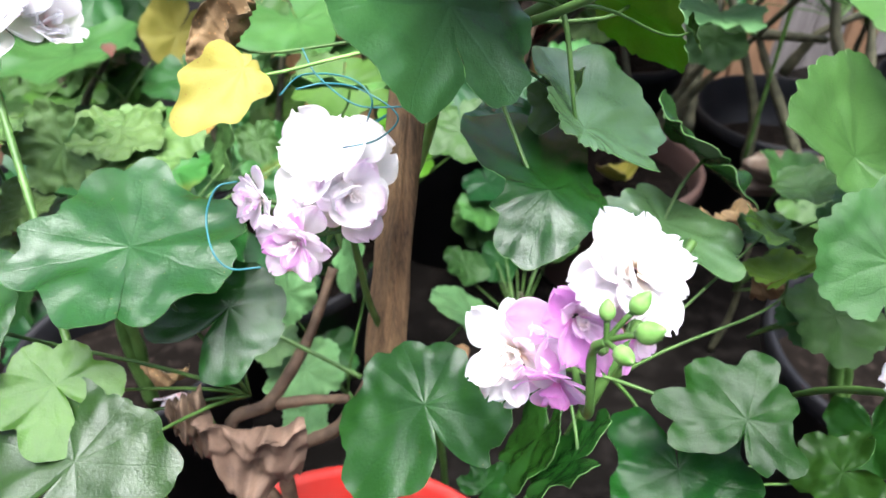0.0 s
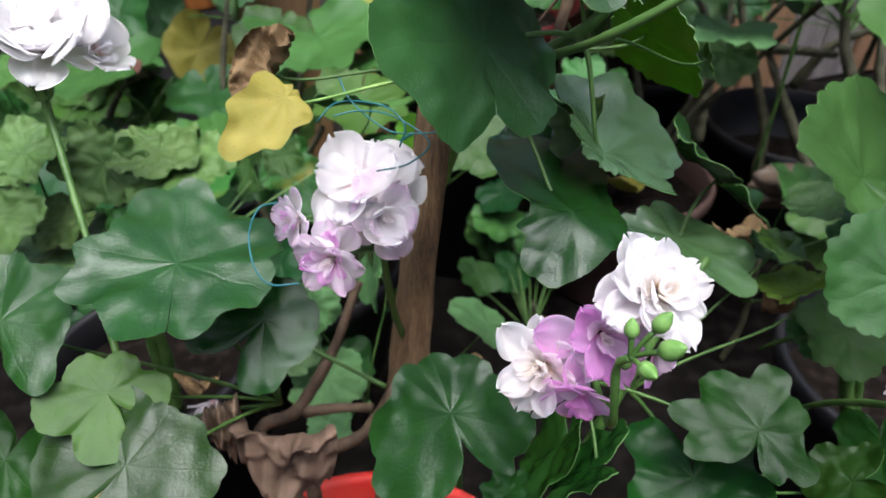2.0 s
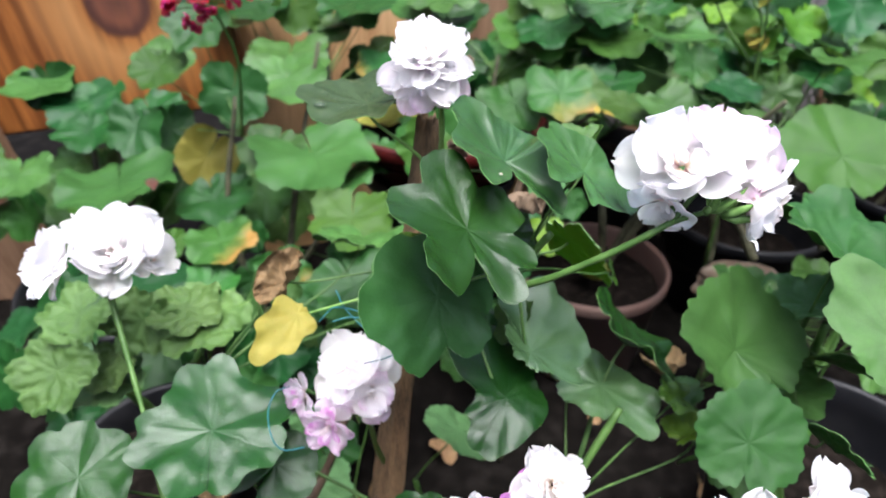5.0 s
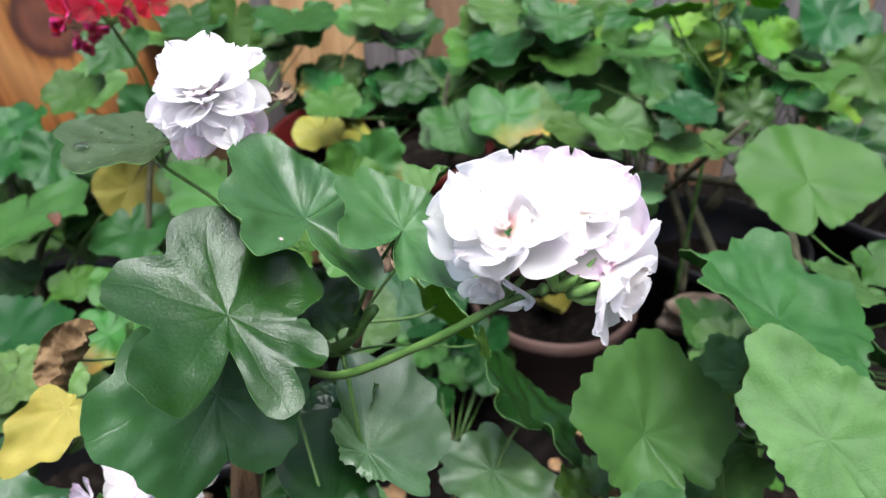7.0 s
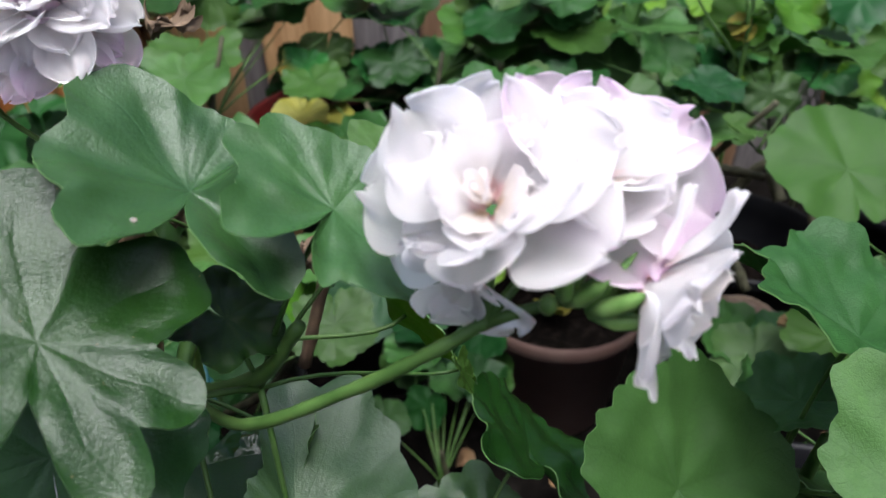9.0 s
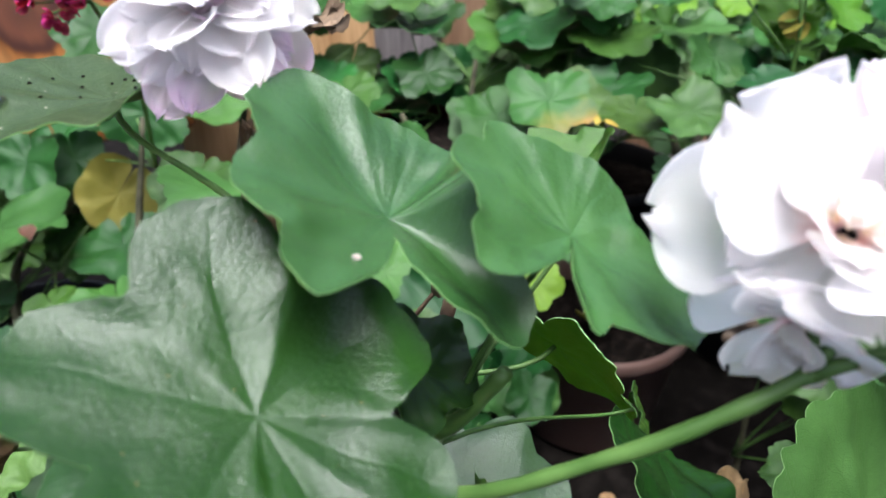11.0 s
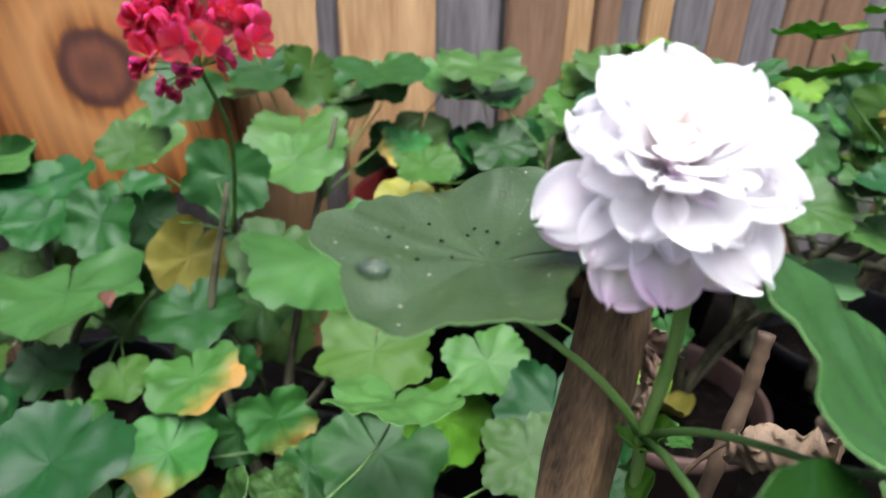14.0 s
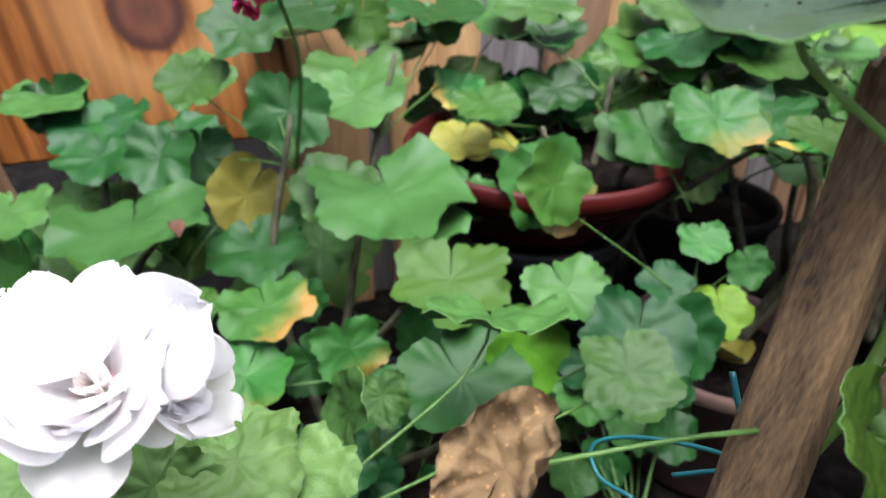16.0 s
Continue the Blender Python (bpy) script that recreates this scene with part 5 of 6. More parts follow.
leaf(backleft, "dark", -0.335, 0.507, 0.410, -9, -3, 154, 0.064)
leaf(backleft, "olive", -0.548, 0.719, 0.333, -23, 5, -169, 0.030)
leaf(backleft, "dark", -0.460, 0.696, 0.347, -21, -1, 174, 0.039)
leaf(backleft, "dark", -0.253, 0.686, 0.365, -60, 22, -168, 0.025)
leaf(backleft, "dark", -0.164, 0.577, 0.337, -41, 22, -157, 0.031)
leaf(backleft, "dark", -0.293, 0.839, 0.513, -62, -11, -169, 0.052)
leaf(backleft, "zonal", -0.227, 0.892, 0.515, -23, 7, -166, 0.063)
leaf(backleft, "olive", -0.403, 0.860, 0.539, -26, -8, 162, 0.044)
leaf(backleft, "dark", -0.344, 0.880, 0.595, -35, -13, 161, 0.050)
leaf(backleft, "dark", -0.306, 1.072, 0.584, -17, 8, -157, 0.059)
leaf(backleft, "olive", -0.244, 1.085, 0.574, -65, -24, -151, 0.051)
leaf(backleft, "zonal", -0.180, 1.086, 0.536, -19, -5, 162, 0.041)
leaf(backleft, "zonal", -0.130, 1.099, 0.571, -37, 16, -161, 0.046)
leaf(backleft, "zonal", -0.047, 1.152, 0.568, -17, 10, -153, 0.061)
leaf(backleft, "zonal", -0.095, 0.825, 0.422, -43, -14, 166, 0.039)
backmid = thing("zonal_geranium", 0.06, 0.93, 0.26, "geranium with round green leaves in a red bowl", "plant", "geraniums")
NODES[backmid.name] = [(0.04, 0.92, 0.34), (0.10, 0.88, 0.40), (0.0, 0.90, 0.42), (0.16, 0.80, 0.42), (0.25, 0.80, 0.48), (0.14, 0.70, 0.36), (0.10, 1.0, 0.48), (0.40, 0.85, 0.5)]
for c in ((0.0, 0.90, 0.48), (0.12, 0.86, 0.50), (0.10, 1.0, 0.52), (0.22, 0.80, 0.50)):
    stem(backmid, [(0.06, 0.93, 0.24), (0.06 + (c[0] - 0.06) * 0.4, 0.93 + (c[1] - 0.93) * 0.3, 0.36), c], (0.006, 0.005, 0.003), GREY_STEM)
leaf(backmid, "zonal", 0.002, 1.101, 0.589, -14, 2, -176, 0.069)
leaf(backmid, "zonal", 0.186, 1.066, 0.599, -18, 2, -176, 0.062)
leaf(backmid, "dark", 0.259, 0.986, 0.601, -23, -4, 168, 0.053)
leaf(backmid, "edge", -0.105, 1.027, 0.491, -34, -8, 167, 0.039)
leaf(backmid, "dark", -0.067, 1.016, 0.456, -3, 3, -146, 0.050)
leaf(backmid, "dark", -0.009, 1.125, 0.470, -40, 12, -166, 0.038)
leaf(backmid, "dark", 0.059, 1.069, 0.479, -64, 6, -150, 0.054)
leaf(backmid, "zonal", 0.087, 1.140, 0.482, -10, 3, -168, 0.050)
leaf(backmid, "olive", 0.160, 1.170, 0.530, -17, 12, -148, 0.048)
leaf(backmid, "dark", 0.036, 1.193, 0.542, -27, 10, -163, 0.059)
leaf(backmid, "edge", -0.007, 0.794, 0.451, -61, 13, -149, 0.061)
leaf(backmid, "yellow", -0.074, 0.956, 0.434, -0, 1, -161, 0.053)
leaf(backmid, "olive", 0.115, 0.848, 0.494, -29, 11, -161, 0.052)
leaf(backmid, "olive", 0.204, 0.861, 0.501, -27, 16, -150, 0.056)
leaf(backmid, "zonal", 0.152, 0.732, 0.419, -22, 1, -177, 0.030)
leaf(backmid, "zonal", 0.174, 0.674, 0.424, -59, 18, -168, 0.024)
leaf(backmid, "bright", 0.137, 0.630, 0.405, -35, 3, -175, 0.029)
leaf(backmid, "dark", 0.111, 0.705, 0.385, -24, 14, -151, 0.030)
leaf(backmid, "dark", 0.085, 0.581, 0.413, -59, 20, -150, 0.040)
leaf(backmid, "dark", 0.360, 0.704, 0.569, -7, 6, -147, 0.039)
leaf(backmid, "olive", 0.250, 0.748, 0.529, -12, -2, 167, 0.041)
leaf(backmid, "zonal", 0.291, 0.710, 0.544, -15, 8, -155, 0.047)
leaf(backmid, "edge", 0.171, 0.817, 0.522, -29, 0, 180, 0.055)
leaf(backmid, "dark", 0.271, 1.032, 0.584, -3, -1, 152, 0.067)
leaf(backmid, "olive", 0.277, 0.969, 0.552, -12, -5, 153, 0.060)
leaf(backmid, "bright", 0.254, 1.097, 0.617, 4, -1, -147, 0.057)
leaf(backmid, "olive", -0.016, 0.680, 0.500, -59, -36, -165, 0.041)
leaf(backmid, "zonal", 0.382, 0.982, 0.555, 3, 0, -168, 0.065)
leaf(backmid, "zonal", 0.352, 0.692, 0.527, -6, 1, -179, 0.040)
back = thing("zonal_geranium", 0.36, 1.0, 0.20, "geranium with round olive green leaves by the clay pot", "plant", "geraniums")
NODES[back.name] = [(0.34, 0.90, 0.36), (0.40, 0.80, 0.42), (0.26, 0.92, 0.40), (0.18, 0.98, 0.42), (0.45, 0.75, 0.48), (0.05, 1.05, 0.42), (0.29, 0.87, 0.30)]
for c in ((0.40, 0.78, 0.50), (0.24, 0.94, 0.46), (0.45, 0.74, 0.54)):
    stem(back, [(0.29, 0.87, 0.17), (0.30 + (c[0] - 0.30) * 0.4, 0.87, 0.30), c], (0.007, 0.006, 0.003), GREY_STEM)
leaf(back, "pale", 0.308, 0.703, 0.475, -1, -0, 164, 0.048)
leaf(back, "olive", 0.4887, 0.6515, 0.5052, 30, 0, -1, 0.0732, lobes=((-142, 0.97, 0.0), (-78, 1.05, 0.03), (0, 1.05, 0.0), (74, 1.2, 0.04), (146, 0.78, 0.0)), base=0.95)
leaf(back, "olive", 0.520, 0.800, 0.574, 8, -0, 179, 0.070)
leaf(back, "olive", 0.487, 0.510, 0.493, -30, 9, -164, 0.027)
leaf(back, "zonal", 0.356, 0.720, 0.564, -4, -3, 147, 0.036)
leaf(back, "edge", 0.288, 0.846, 0.488, 3, 1, 152, 0.078)
leaf(back, "zonal", 0.173, 0.851, 0.505, -39, 3, -176, 0.049)
leaf(back, "zonal", 0.099, 0.868, 0.482, -34, 3, -175, 0.048)
leaf(back, "zonal", -0.013, 0.898, 0.437, -6, 3, -150, 0.050)
leaf(back, "dark", 0.032, 1.030, 0.494, -28, 11, -160, 0.053)
leaf(back, "dark", 0.009, 1.095, 0.545, 3, -0, -176, 0.066)
leaf(back, "olive", 0.171, 1.043, 0.546, -17, 3, -171, 0.085)
leaf(back, "zonal", 0.413, 0.754, 0.505, -2, -0, -177, 0.039)
leaf(back, "olive", -0.068, 0.915, 0.503, -15, 6, -157, 0.044)
leaf(back, "zonal", 0.328, 0.753, 0.433, -59, 10, 165, 0.041)
leaf(back, "yellow", -0.099, 0.942, 0.446, -18, -5, 164, 0.042)


# tall sprout with yellow-green leaves and a yellow flower
sprout = thing("sprout", 0.44, 0.85, 0.20, "tall young plant with yellow-green leaves and small yellow petals", "plant")
NODES[sprout.name] = [(0.428, 0.855, 0.60), (0.425, 0.86, 0.64), (0.440, 0.845, 0.56), (0.42, 0.87, 0.68)]
stem(sprout, [(0.46, 0.84, 0.20), (0.447, 0.836, 0.57), (0.430, 0.860, 0.640), (0.417, 0.877, 0.690)], (0.0030, 0.0024, 0.0020, 0.0016), GREEN_STEM)
stem(sprout, [(0.440, 0.842, 0.560), (0.430, 0.847, 0.573), (0.400, 0.872, 0.610), (0.380, 0.892, 0.652)], (0.0016, 0.0014, 0.0011), GREEN_STEM)
stem(sprout, [(0.452, 0.838, 0.55), (0.450, 0.85, 0.62), (0.440, 0.87, 0.70)], (0.0020, 0.0016, 0.0012), GREEN_STEM)
for x, y, z, rx, ry, rz, size in ((0.380, 0.889, 0.630, 22, 6, 170, 0.052), (0.363, 0.904, 0.672, 14, 8, 154, 0.050), (0.206, 0.959, 0.640, 10, -10, 200, 0.034), (0.470, 0.85, 0.66, 30, -20, 150, 0.040), (0.452, 0.86, 0.595, 20, 15, 190, 0.030), (0.43, 0.88, 0.70, 15, 0, 210, 0.036)):
    leaf(sprout, "bright", x, y, z, rx, ry, rz, size)
for x, y, z in ((0.446, 0.850, 0.637), (0.440, 0.845, 0.592), (0.447, 0.846, 0.583)):
    SEED[0] += 1
    part("yellow_petal", leaf_mesh("yellow", 0.014, 0.3, 0.3, SEED[0], 40, 5), sprout, "bright yellow petal", pose(x, y, z, 50, 10 * SEED[0] % 40, 37 * SEED[0] % 360))


# red flower head
rh = flower_head(backleft, -0.262, 0.725, 0.655, "bright red geranium flower head")
rs = np.random.RandomState(7)
for i in range(36):
    a, q = rs.uniform(0, 6.28), rs.uniform(0.1, 1)
    px, py, pz = -0.262 + 0.055 * q * math.cos(a), 0.725 + 0.03 * math.sin(a), 0.680 + 0.045 * q * math.sin(a) + 0.01 * rs.rand()
    if pz < 0.668:
        floret(rh, px, py, pz, 0.3 * math.cos(a), -0.6, -0.2 + 0.3 * rs.rand(), 0.012, ("maroon",), (4,), 40 + i, 50)
    else:
        floret(rh, px, py, pz, 0.6 * math.cos(a), -0.8, 0.4, 0.019, ("red",), (5,), 40 + i, 70)
    pedicel(rh, (-0.262, 0.728, 0.655), (px, py, pz), 0.0008)
stem(backleft, [(-0.28, 0.80, 0.46), (-0.255, 0.76, 0.58), (-0.262, 0.728, 0.655)], (0.0025, 0.002, 0.0018), GREEN_STEM, "flower_stalk")


# ---- leafy fill of the far plants ----
def scatter(plant, count, seed, x0, x1, y0, y1, z0, z1, kinds, smin, smax, lean=60):
    """Further leaves of a plant, in the box given; they rise towards the back."""
    rs = np.random.RandomState(seed)
    for i in range(count):
        x, y = rs.uniform(x0, x1), rs.uniform(y0, y1)
        z = rs.uniform(z0, z1)
        leaf(plant, kinds[rs.randint(len(kinds))], x, y, z, -rs.uniform(10, lean), rs.uniform(-25, 25), rs.uniform(140, 220), rs.uniform(smin, smax))


far_bush = thing("zonal_geranium", 0.72, 1.25, 0.15, "dense far geranium bush with round green leaves before the fence", "plant", "geraniums")
NODES[far_bush.name] = [(0.5, 1.2, 0.30), (0.8, 1.2, 0.3), (0.3, 1.25, 0.32), (0.65, 1.05, 0.36), (0.95, 1.1, 0.34), (0.2, 1.2, 0.32), (1.2, 1.2, 0.34), (0.8, 0.95, 0.40)]
for c in ((0.5, 1.2, 0.48), (0.8, 1.2, 0.50), (0.3, 1.25, 0.46), (0.95, 1.1, 0.5), (0.2, 1.2, 0.46), (1.2, 1.2, 0.5)):
    stem(far_bush, [(c[0] * 0.7 + 0.6 * 0.3, 1.15, 0.0), (c[0], c[1], 0.25), c], (0.008, 0.006, 0.003), GREY_STEM)
scatter(far_bush, 60, 11, 0.10, 0.62, 1.02, 1.40, 0.36, 0.52, ("zonal", "zonal", "olive", "dark", "crink"), 0.035, 0.06)
scatter(far_bush, 60, 12, 0.55, 1.25, 0.95, 1.45, 0.38, 0.54, ("zonal", "olive", "bright", "dark"), 0.035, 0.06)
scatter(far_bush, 44, 18, 0.15, 1.0, 0.85, 1.28, 0.47, 0.60, ("zonal", "olive", "dark", "bright", "zonal"), 0.035, 0.06)
low_fill = thing("zonal_geranium", -0.30, 0.62, 0.0, "low geranium with small green leaves in the shade", "plant", "geraniums")
NODES[low_fill.name] = [(-0.3, 0.6, 0.15), (-0.15, 0.6, 0.12), (-0.45, 0.65, 0.15), (-0.6, 0.8, 0.2), (-0.3, 0.85, 0.25), (0.0, 1.05, 0.3)]
for c in ((-0.3, 0.6, 0.2), (-0.45, 0.65, 0.22), (-0.6, 0.8, 0.28), (-0.3, 0.85, 0.3)):
    stem(low_fill, [(c[0], c[1], 0.0), (c[0] + 0.01, c[1], 0.12), c], (0.005, 0.004, 0.003), GREY_STEM)
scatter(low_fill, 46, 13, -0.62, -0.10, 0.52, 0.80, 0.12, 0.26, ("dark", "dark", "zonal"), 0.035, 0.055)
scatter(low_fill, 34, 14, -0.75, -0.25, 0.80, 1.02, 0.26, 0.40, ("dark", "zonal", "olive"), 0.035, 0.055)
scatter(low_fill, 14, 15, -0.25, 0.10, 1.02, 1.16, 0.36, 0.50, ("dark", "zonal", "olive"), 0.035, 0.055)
mid_fill = thing("zonal_geranium", 0.20, 0.60, 0.0, "low dark geranium with round leaves between the pots", "plant", "geraniums")
NODES[mid_fill.name] = [(0.1, 0.6, 0.1), (0.25, 0.55, 0.1), (0.4, 0.65, 0.12), (0.55, 0.75, 0.15)]
for c in ((0.1, 0.6, 0.16), (0.4, 0.65, 0.2)):
    stem(mid_fill, [(c[0], c[1], 0.0), (c[0] + 0.01, c[1], 0.08), c], (0.005, 0.004, 0.003), GREY_STEM)
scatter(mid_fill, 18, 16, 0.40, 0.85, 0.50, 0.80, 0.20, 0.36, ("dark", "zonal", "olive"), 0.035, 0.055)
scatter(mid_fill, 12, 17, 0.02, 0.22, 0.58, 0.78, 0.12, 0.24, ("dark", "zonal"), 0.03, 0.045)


# ---- dry leaves, twine, twigs and other small things ----
def curled_leaf(name, x, y, z, rx, ry, rz, size, label, kind="dry", fold=0.5, cup=0.3):
    SEED[0] += 1
    ob = new(name, leaf_mesh(kind, size, cup, fold, SEED[0], 84, 12))
    ob.matrix_basis = pose(x, y, z, rx, ry, rz)
    return tagged(ob, label, "leaf", "fallen leaves")


curled_leaf("dry_leaf", 0.0581, 0.3059, 0.6271, -30, 20, 40, 0.018, "small curled tan dead leaf on a twig", "brown", fold=0.5, cup=0.3)
curled_leaf("dry_leaf", 0.0125, 0.3075, 0.6606, -70, 10, 20, 0.011, "small curled brown dead leaf behind the stalk", "brown", fold=0.9, cup=0.6)
curled_leaf("dry_leaf", 0.0118, 0.3030, 0.6520, -60, 30, 70, 0.008, "shrivelled brown dead leaf behind the stalk", "brown", fold=0.9, cup=0.6)
curled_leaf("dry_leaf", 0.0112, 0.3051, 0.7186, -70, 30, 0, 0.010, "dried brown flower remains beside the white flower", "brown", fold=0.9, cup=0.6)
curled_leaf("dry_leaf", 0.2635, 0.8208, 0.1932, -20, 10, 30, 0.032, "yellow-brown dry leaf lying in the clay pot", "yellow")
curled_leaf("dry_leaf", 0.2014, 0.3492, 0.4410, -40, 10, 30, 0.020, "pale tan dry leaf by the dark pot", fold=0.7)
curled_leaf("dry_leaf", 0.2244, 0.3113, 0.4154, -60, 40, 30, 0.018, "pale tan torn dry leaf by the dark pot", fold=0.7)
curled_leaf("dry_leaf", 0.5035, 0.6340, 0.3069, -40, 20, 30, 0.028, "brown dry leaf among the stems", fold=0.7)
curled_leaf("dry_leaf", -0.1669, 0.2446, 0.4021, -60, 40, 30, 0.016, "orange-brown dry leaf under the green leaves", fold=0.7)

def crisp_leaf(plant, a, b, drop, bulge, seed, label):
    """A dried leaf hanging from a wavy, curled rim that runs from a to b."""
    a, b, n, k = Vector(a), Vector(b), 34, 22
    across = (b - a).normalized()
    front = Vector((across.y, -across.x, 0)).normalized()
    verts, uvs, faces = [], [], []
    for side in (0, 1):
        for i in range(n + 1):
            u = i / n
            for j in range(k + 1):
                v = j / k
                s = max(v - 0.22, 0) / 0.78
                lip = max(0.22 - v, 0) / 0.22
                narrow = (u - 0.5) * (1 - 0.30 * s * s - 0.12 * lip) + 0.5
                p = a.lerp(b, narrow)
                wavy = 0.26 * noise.noise(Vector((u * 3.1, seed, 0))) + 0.12 * noise.noise(Vector((u * 8, seed, 3)))
                torn = 1 + 0.22 * noise.noise(Vector((u * 6, seed, 9)))
                p = p + front * bulge * (math.sin(math.pi * u) * (0.7 + 0.5 * math.sin(2.6 * s)) + 0.35 * wavy * 4 * (1 - s))
                p.z += drop * (wavy - torn * s) - 0.16 * drop * lip * lip
                p += front * (-0.20 * drop * lip)
                q = Vector((u * 2.8, v * 3.0, seed))
                p += front * drop * (0.34 * noise.noise(q) + 0.13 * noise.noise(q * 2.6) + 0.04 * noise.noise(q * 7)) - front * 0.0005 * side
                verts.append(p)
                uvs.append((u * 2 - 1, v * 2 - 1))
    m = (n + 1) * (k + 1)
    for side in (0, 1):
        for i in range(n):
            for j in range(k):
                c = side * m + i * (k + 1) + j
                quad = (c, c + 1, c + k + 2, c + k + 1)
                faces.append(quad if side == 0 else quad[::-1])
    me = mesh_of("leaf", verts, faces, LEAF["brown"], uvs, True, [0.5] * len(verts))
    part("leaf", me, plant, label)


crisp_leaf(ivy, (-0.1170, 0.1830, 0.4580), (-0.0640, 0.1810, 0.4535), 0.040, 0.013, 3, "large withered brown leaf with a curled pale rim")
crisp_leaf(ivy, (-0.1340, 0.1900, 0.4520), (-0.1150, 0.1960, 0.4650), 0.032, 0.007, 8, "withered tan leaf folded over a dry leaf")

dead = thing("dead_flower", -0.1506, 0.2340, 0.4126, "withered white flower hanging under the leaves", "flower")
floret(dead, -0.1506, 0.2340, 0.4126, 0.1, -0.6, -0.6, 0.014, ("white", "cream"), (4, 3), 77, 60)

fallen_petal = new("fallen_petal", petal_mesh("salmon", 5, 0.45, 0.2, 0.03))
fallen_petal.matrix_basis = pose(-0.3611, 0.6694, 0.4422, 30, 10, 40) @ Matrix.Scale(0.018, 4)
tagged(fallen_petal, "small pink-red petal fallen on a green leaf", "petal")
chip = new("white_speck", mesh_of("white_speck", *lathe([(0.0004, 0), (0.0009, 0.0002), (0.0007, 0.0005), (0.0002, 0.0006)], 10, 0.2), PETAL["white"]))
chip.matrix_basis = Matrix.Translation(on_leaf(speck_leaf, 0.0319, 0.2269))
tagged(chip, "tiny white speck on a green leaf", "speck")

WATER, wnt, wb = shader("water_drop", 0.02)
wb.inputs["Base Color"].default_value = (0.9, 1.0, 0.95, 1)
wb.inputs["Transmission Weight"].default_value, wb.inputs["IOR"].default_value = 1.0, 1.33
drop = new("water_drop", mesh_of("water_drop", *lathe([(0.0003, 0), (0.0034, 0.0001), (0.0036, 0.0005), (0.0030, 0.0011), (0.0016, 0.0015), (0.0003, 0.0016)], 28, 0.05), WATER))
drop.matrix_basis = Matrix.Translation(on_leaf(dusty_leaf, -0.0605, 0.2795))
tagged(drop, "clear water drop resting on a dusty leaf", "drop")


def twine(points, r=0.0004, label="thin teal plastic twine tied round the stake"):
    ob = thing("twine", *points[0], label, "twine", "twine")
    P = [np.asarray(p, float) for p in points]
    P = [2 * P[0] - P[1]] + P + [2 * P[-1] - P[-2]]
    pts = []
    for i in range(1, len(P) - 2):
        for t in np.linspace(0, 1, 9, endpoint=False):
            a, b, c, d = P[i - 1], P[i], P[i + 1], P[i + 2]
            pts.append(0.5 * (2 * b + (c - a) * t + (2 * a - 5 * b + 4 * c - d) * t * t + (3 * b - a - 3 * c + d) * t ** 3))
    pts.append(P[-2])
    part("strand", mesh_of("strand", *tube(pts, (r, r), 6), TWINE), ob)


twine([(-0.0588, 0.2374, 0.5956), (-0.0473, 0.2401, 0.5968), (-0.0326, 0.2334, 0.5973), (-0.0177, 0.2261, 0.5895), (-0.0261, 0.2250, 0.5798), (-0.0400, 0.2222, 0.5775)])
twine([(-0.0575, 0.2533, 0.6062), (-0.0514, 0.2456, 0.5981), (-0.0350, 0.2307, 0.5923), (-0.0199, 0.2276, 0.5925), (-0.0074, 0.2318, 0.5916)])
twine([(-0.0677, 0.2440, 0.5899), (-0.0580, 0.2492, 0.5966), (-0.0374, 0.2376, 0.6003), (-0.0278, 0.2286, 0.5958), (-0.0300, 0.2262, 0.5869)])
twine([(-0.0823, 0.2149, 0.5664), (-0.0893, 0.2099, 0.5664), (-0.0930, 0.2024, 0.5577), (-0.0899, 0.1931, 0.5475), (-0.0835, 0.1905, 0.5413), (-0.0732, 0.1946, 0.5386)])
twine([(-0.0103, 0.3226, 0.5883), (-0.0062, 0.3142, 0.5738), (-0.0020, 0.3040, 0.5668), (-0.0034, 0.2953, 0.5586)], 0.0011)
twine([(0.0050, 0.2933, 0.5694), (-0.0101, 0.3239, 0.5509), (-0.0291, 0.3455, 0.5338), (-0.0424, 0.3523, 0.5215), (-0.0406, 0.3428, 0.5135), (-0.0305, 0.3283, 0.5181)], 0.0009)
twine([(-0.0218, 0.3198, 0.5416), (-0.0077, 0.3106, 0.5547), (0.0044, 0.2964, 0.5643)], 0.0009)


def twig(points, radii, label, name="twig", mat=None):
    ob = thing(name, *points[0], label, "twig", "twigs")
    stem(ob, points, radii, mat or WOODY_STEM, "twig_wood", 0.3)


twig([(0.0382, 0.3178, 0.5658), (0.0520, 0.3313, 0.6148), (0.0576, 0.3370, 0.6344), (0.0611, 0.3416, 0.6538)], (0.003, 0.0028, 0.0026, 0.0026), "broken pale brown twig standing beside the stake")
twig([(0.0356, 0.3249, 0.6052), (0.0480, 0.3247, 0.6212), (0.0602, 0.3164, 0.6311)], (0.0009, 0.0008), "thin dry tendril with a dead leaf")

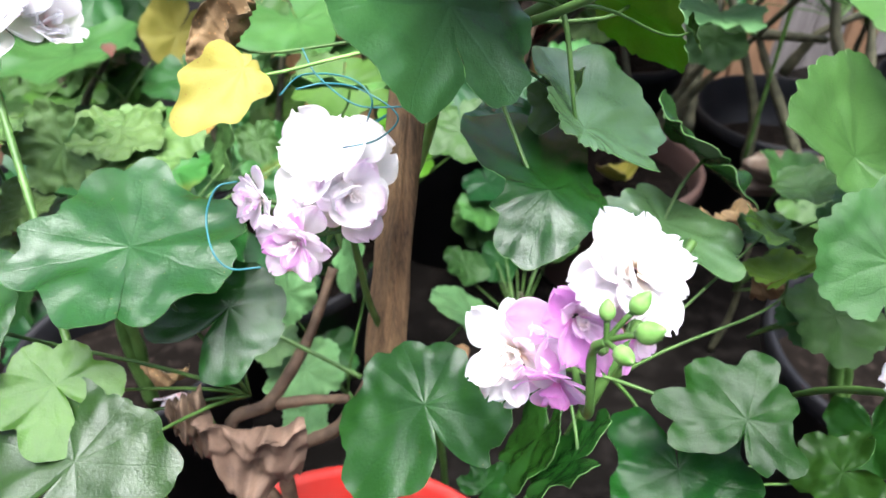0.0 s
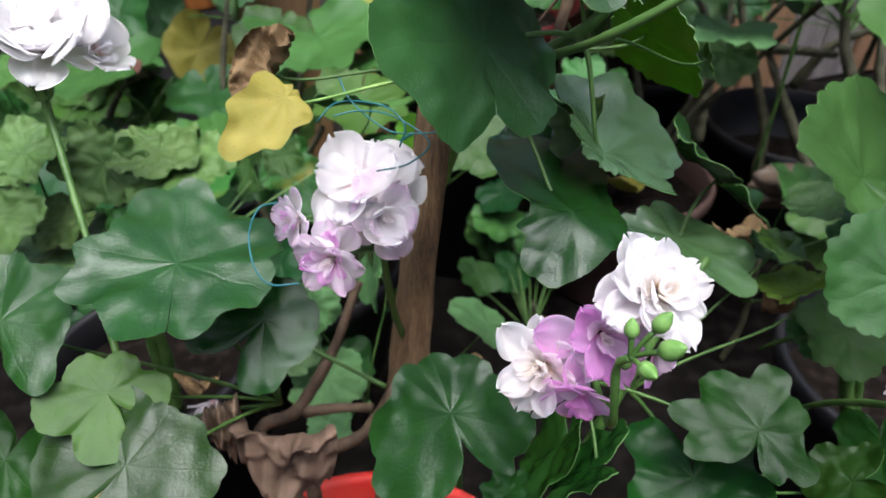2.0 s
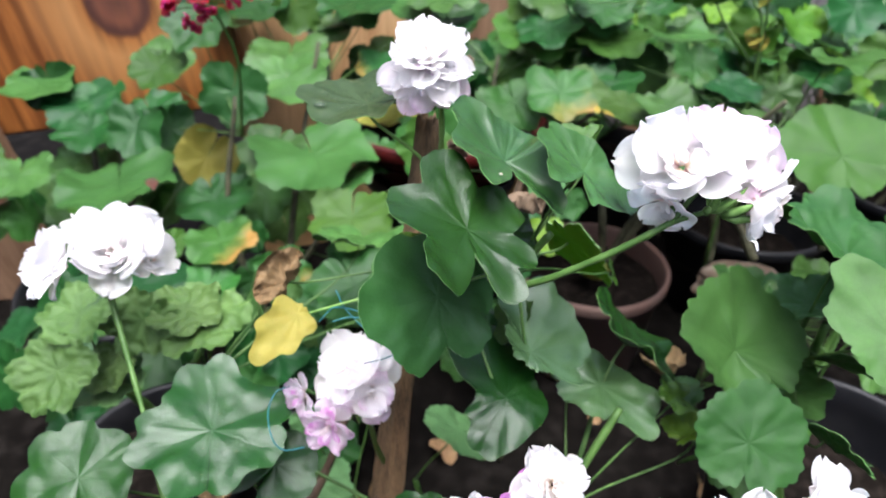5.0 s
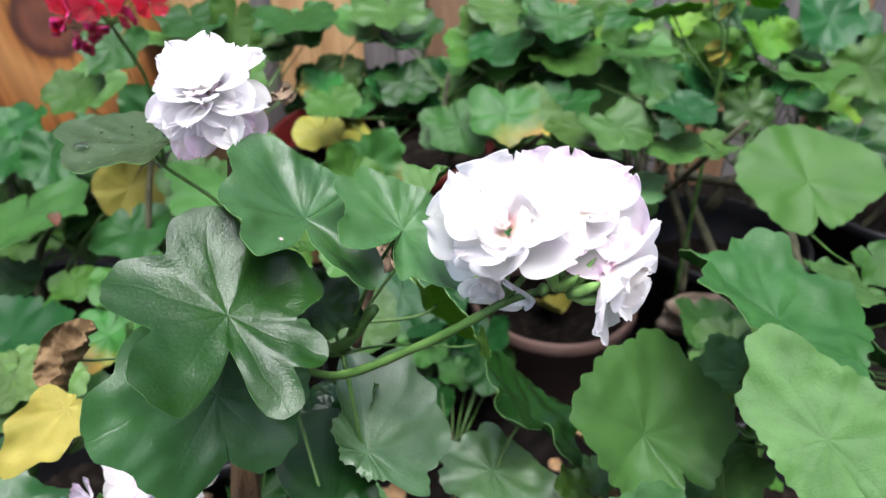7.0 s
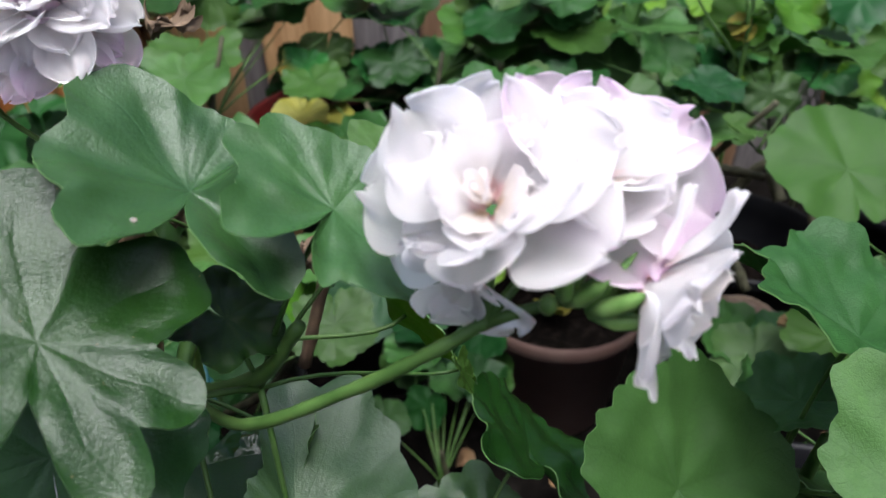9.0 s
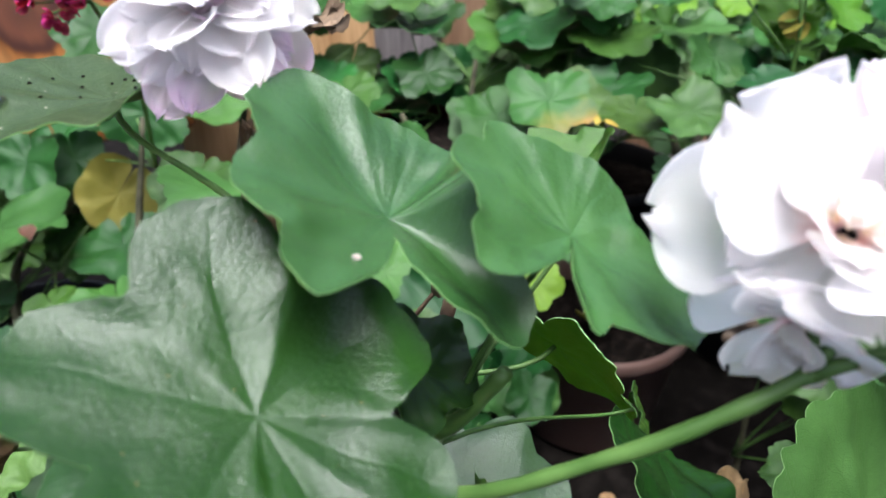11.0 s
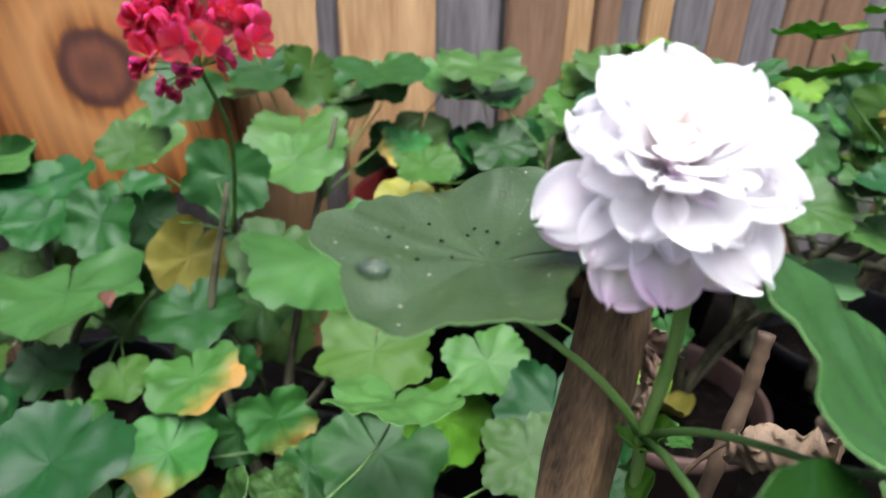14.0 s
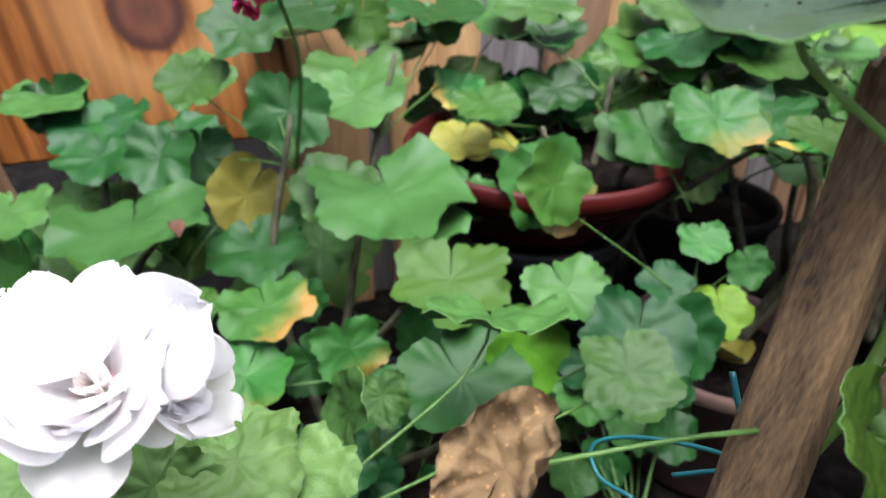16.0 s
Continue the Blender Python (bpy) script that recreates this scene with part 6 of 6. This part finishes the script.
# woody shrub stems in the black pots
shrub = thing("shrub", 0.60, 1.02, 0.18, "old geranium shrub with bare grey woody stems", "plant")
NODES[shrub.name] = [(0.4630, 0.9428, 0.3733), (0.5107, 0.9008, 0.3288), (0.5576, 0.9008, 0.4039), (0.4050, 0.9664, 0.3652)]
for pts in ([(0.4936, 0.8970, 0.1763), (0.4927, 0.9118, 0.2498), (0.4674, 0.9340, 0.3242), (0.4386, 0.9608, 0.3926), (0.4211, 0.9870, 0.4580)],
            [(0.5459, 0.8489, 0.2144), (0.5179, 0.8840, 0.2729), (0.4853, 0.9188, 0.3391), (0.4586, 0.9547, 0.4029)],
            [(0.3732, 0.8723, 0.2503), (0.3802, 0.9018, 0.3196), (0.3989, 0.9280, 0.3785), (0.4164, 0.9851, 0.4427)],
            [(0.3671, 0.9107, 0.2503), (0.3904, 0.9572, 0.3240), (0.3897, 0.9822, 0.3943), (0.3548, 1.0113, 0.4521)],
            [(0.5453, 0.8352, 0.3720), (0.5323, 0.8576, 0.4106), (0.5254, 0.8796, 0.4703)],
            [(0.4630, 0.9428, 0.3733), (0.5014, 0.9026, 0.3832), (0.5322, 0.8632, 0.3915)],
            [(0.5166, 0.9188, 0.3214), (0.5418, 0.9046, 0.3866), (0.5897, 0.8866, 0.4241)],
            [(0.6228, 0.7986, 0.2706), (0.6010, 0.8547, 0.3561), (0.5927, 0.8890, 0.4385)]):
    stem(shrub, pts, (0.0085, 0.0075, 0.006, 0.005), GREY_STEM)
scatter(shrub, 16, 22, 0.42, 0.95, 1.0, 1.25, 0.44, 0.56, ("olive", "bright", "zonal"), 0.02, 0.04)

for lab, px, py, pz, sx, sy, sz, rz in (("smooth tan stone lying in the dark pot", *(0.4695, 0.7537, 0.2401), 0.075, 0.03, 0.022, 20), ("tan stone in the black pot", *(0.4610, 0.7177, 0.2727), 0.06, 0.03, 0.022, -10)):
    bm = bmesh.new()
    bmesh.ops.create_icosphere(bm, subdivisions=4, radius=1)
    for v in bm.verts:
        v.co *= 1 + 0.18 * noise.noise(v.co * 1.6) + 0.05 * noise.noise(v.co * 5)
        v.co = (v.co.x * sx, v.co.y * sy, v.co.z * sz)
    st = new("stone", from_bm("stone", bm, STONE, True))
    st.matrix_basis = pose(px, py, pz, 0, 0, rz)
    tagged(st, lab, "stone")


def litter(count, seed):
    rs = np.random.RandomState(seed)
    verts, faces, uvs, turns = [], [], [], []
    for i in range(count):
        x, y, s = rs.uniform(-0.8, 1.1), rs.uniform(0.28, 1.15), rs.uniform(0.012, 0.035)
        m = pose(x, y, 0.018 + rs.uniform(0, 0.015), rs.uniform(-35, 35), rs.uniform(-35, 35), rs.uniform(0, 360))
        k0, seg, ph = len(verts), 14, rs.rand() * 6
        for ring in (0.0, 0.5, 1.0):
            for k in range(seg):
                w = 2 * math.pi * k / seg
                r = s * ring * (0.75 + 0.2 * math.sin(3 * w + ph) + 0.1 * rs.rand())
                verts.append(m @ Vector((r * math.sin(w), r * math.cos(w), s * 0.5 * ring * ring * math.sin(2 * w + ph))))
                uvs.append((ring * math.sin(w), ring * math.cos(w)))
                turns.append(w / 0.8)
        for q in range(2):
            for k in range(seg):
                k2 = (k + 1) % seg
                faces.append((k0 + q * seg + k, k0 + q * seg + k2, k0 + (q + 1) * seg + k2, k0 + (q + 1) * seg + k))
    ob = new("leaf_litter", mesh_of("leaf_litter", verts, faces, LEAF["dry"], uvs, True, turns))
    tagged(ob, "dry brown fallen leaves and bits on the ground", "litter", "", "stuff")


litter(36, 3)


# tiny dark crumbs lying on the dusty leaf
CRUMBS = ((-0.0500, 0.3032), (-0.0392, 0.3041), (-0.0362, 0.3029), (-0.0586, 0.2928), (-0.0446, 0.2893), (-0.041, 0.300), (-0.052, 0.285), (-0.034, 0.298), (-0.056, 0.299), (-0.047, 0.296))
for cx, cy in CRUMBS:
    v, f = lathe([(0.0001, 0), (0.0005, 0.0001), (0.0004, 0.0004), (0.0001, 0.0006)], 7, 0.25, int(cx * -9000))
    ob = new("crumb", mesh_of("crumb", v, f, SOIL))
    ob.matrix_basis = Matrix.Translation(on_leaf(dusty_leaf, cx, cy))
    tagged(ob, "tiny dark crumb lying on the dusty leaf", "crumb", "crumbs on the leaf")
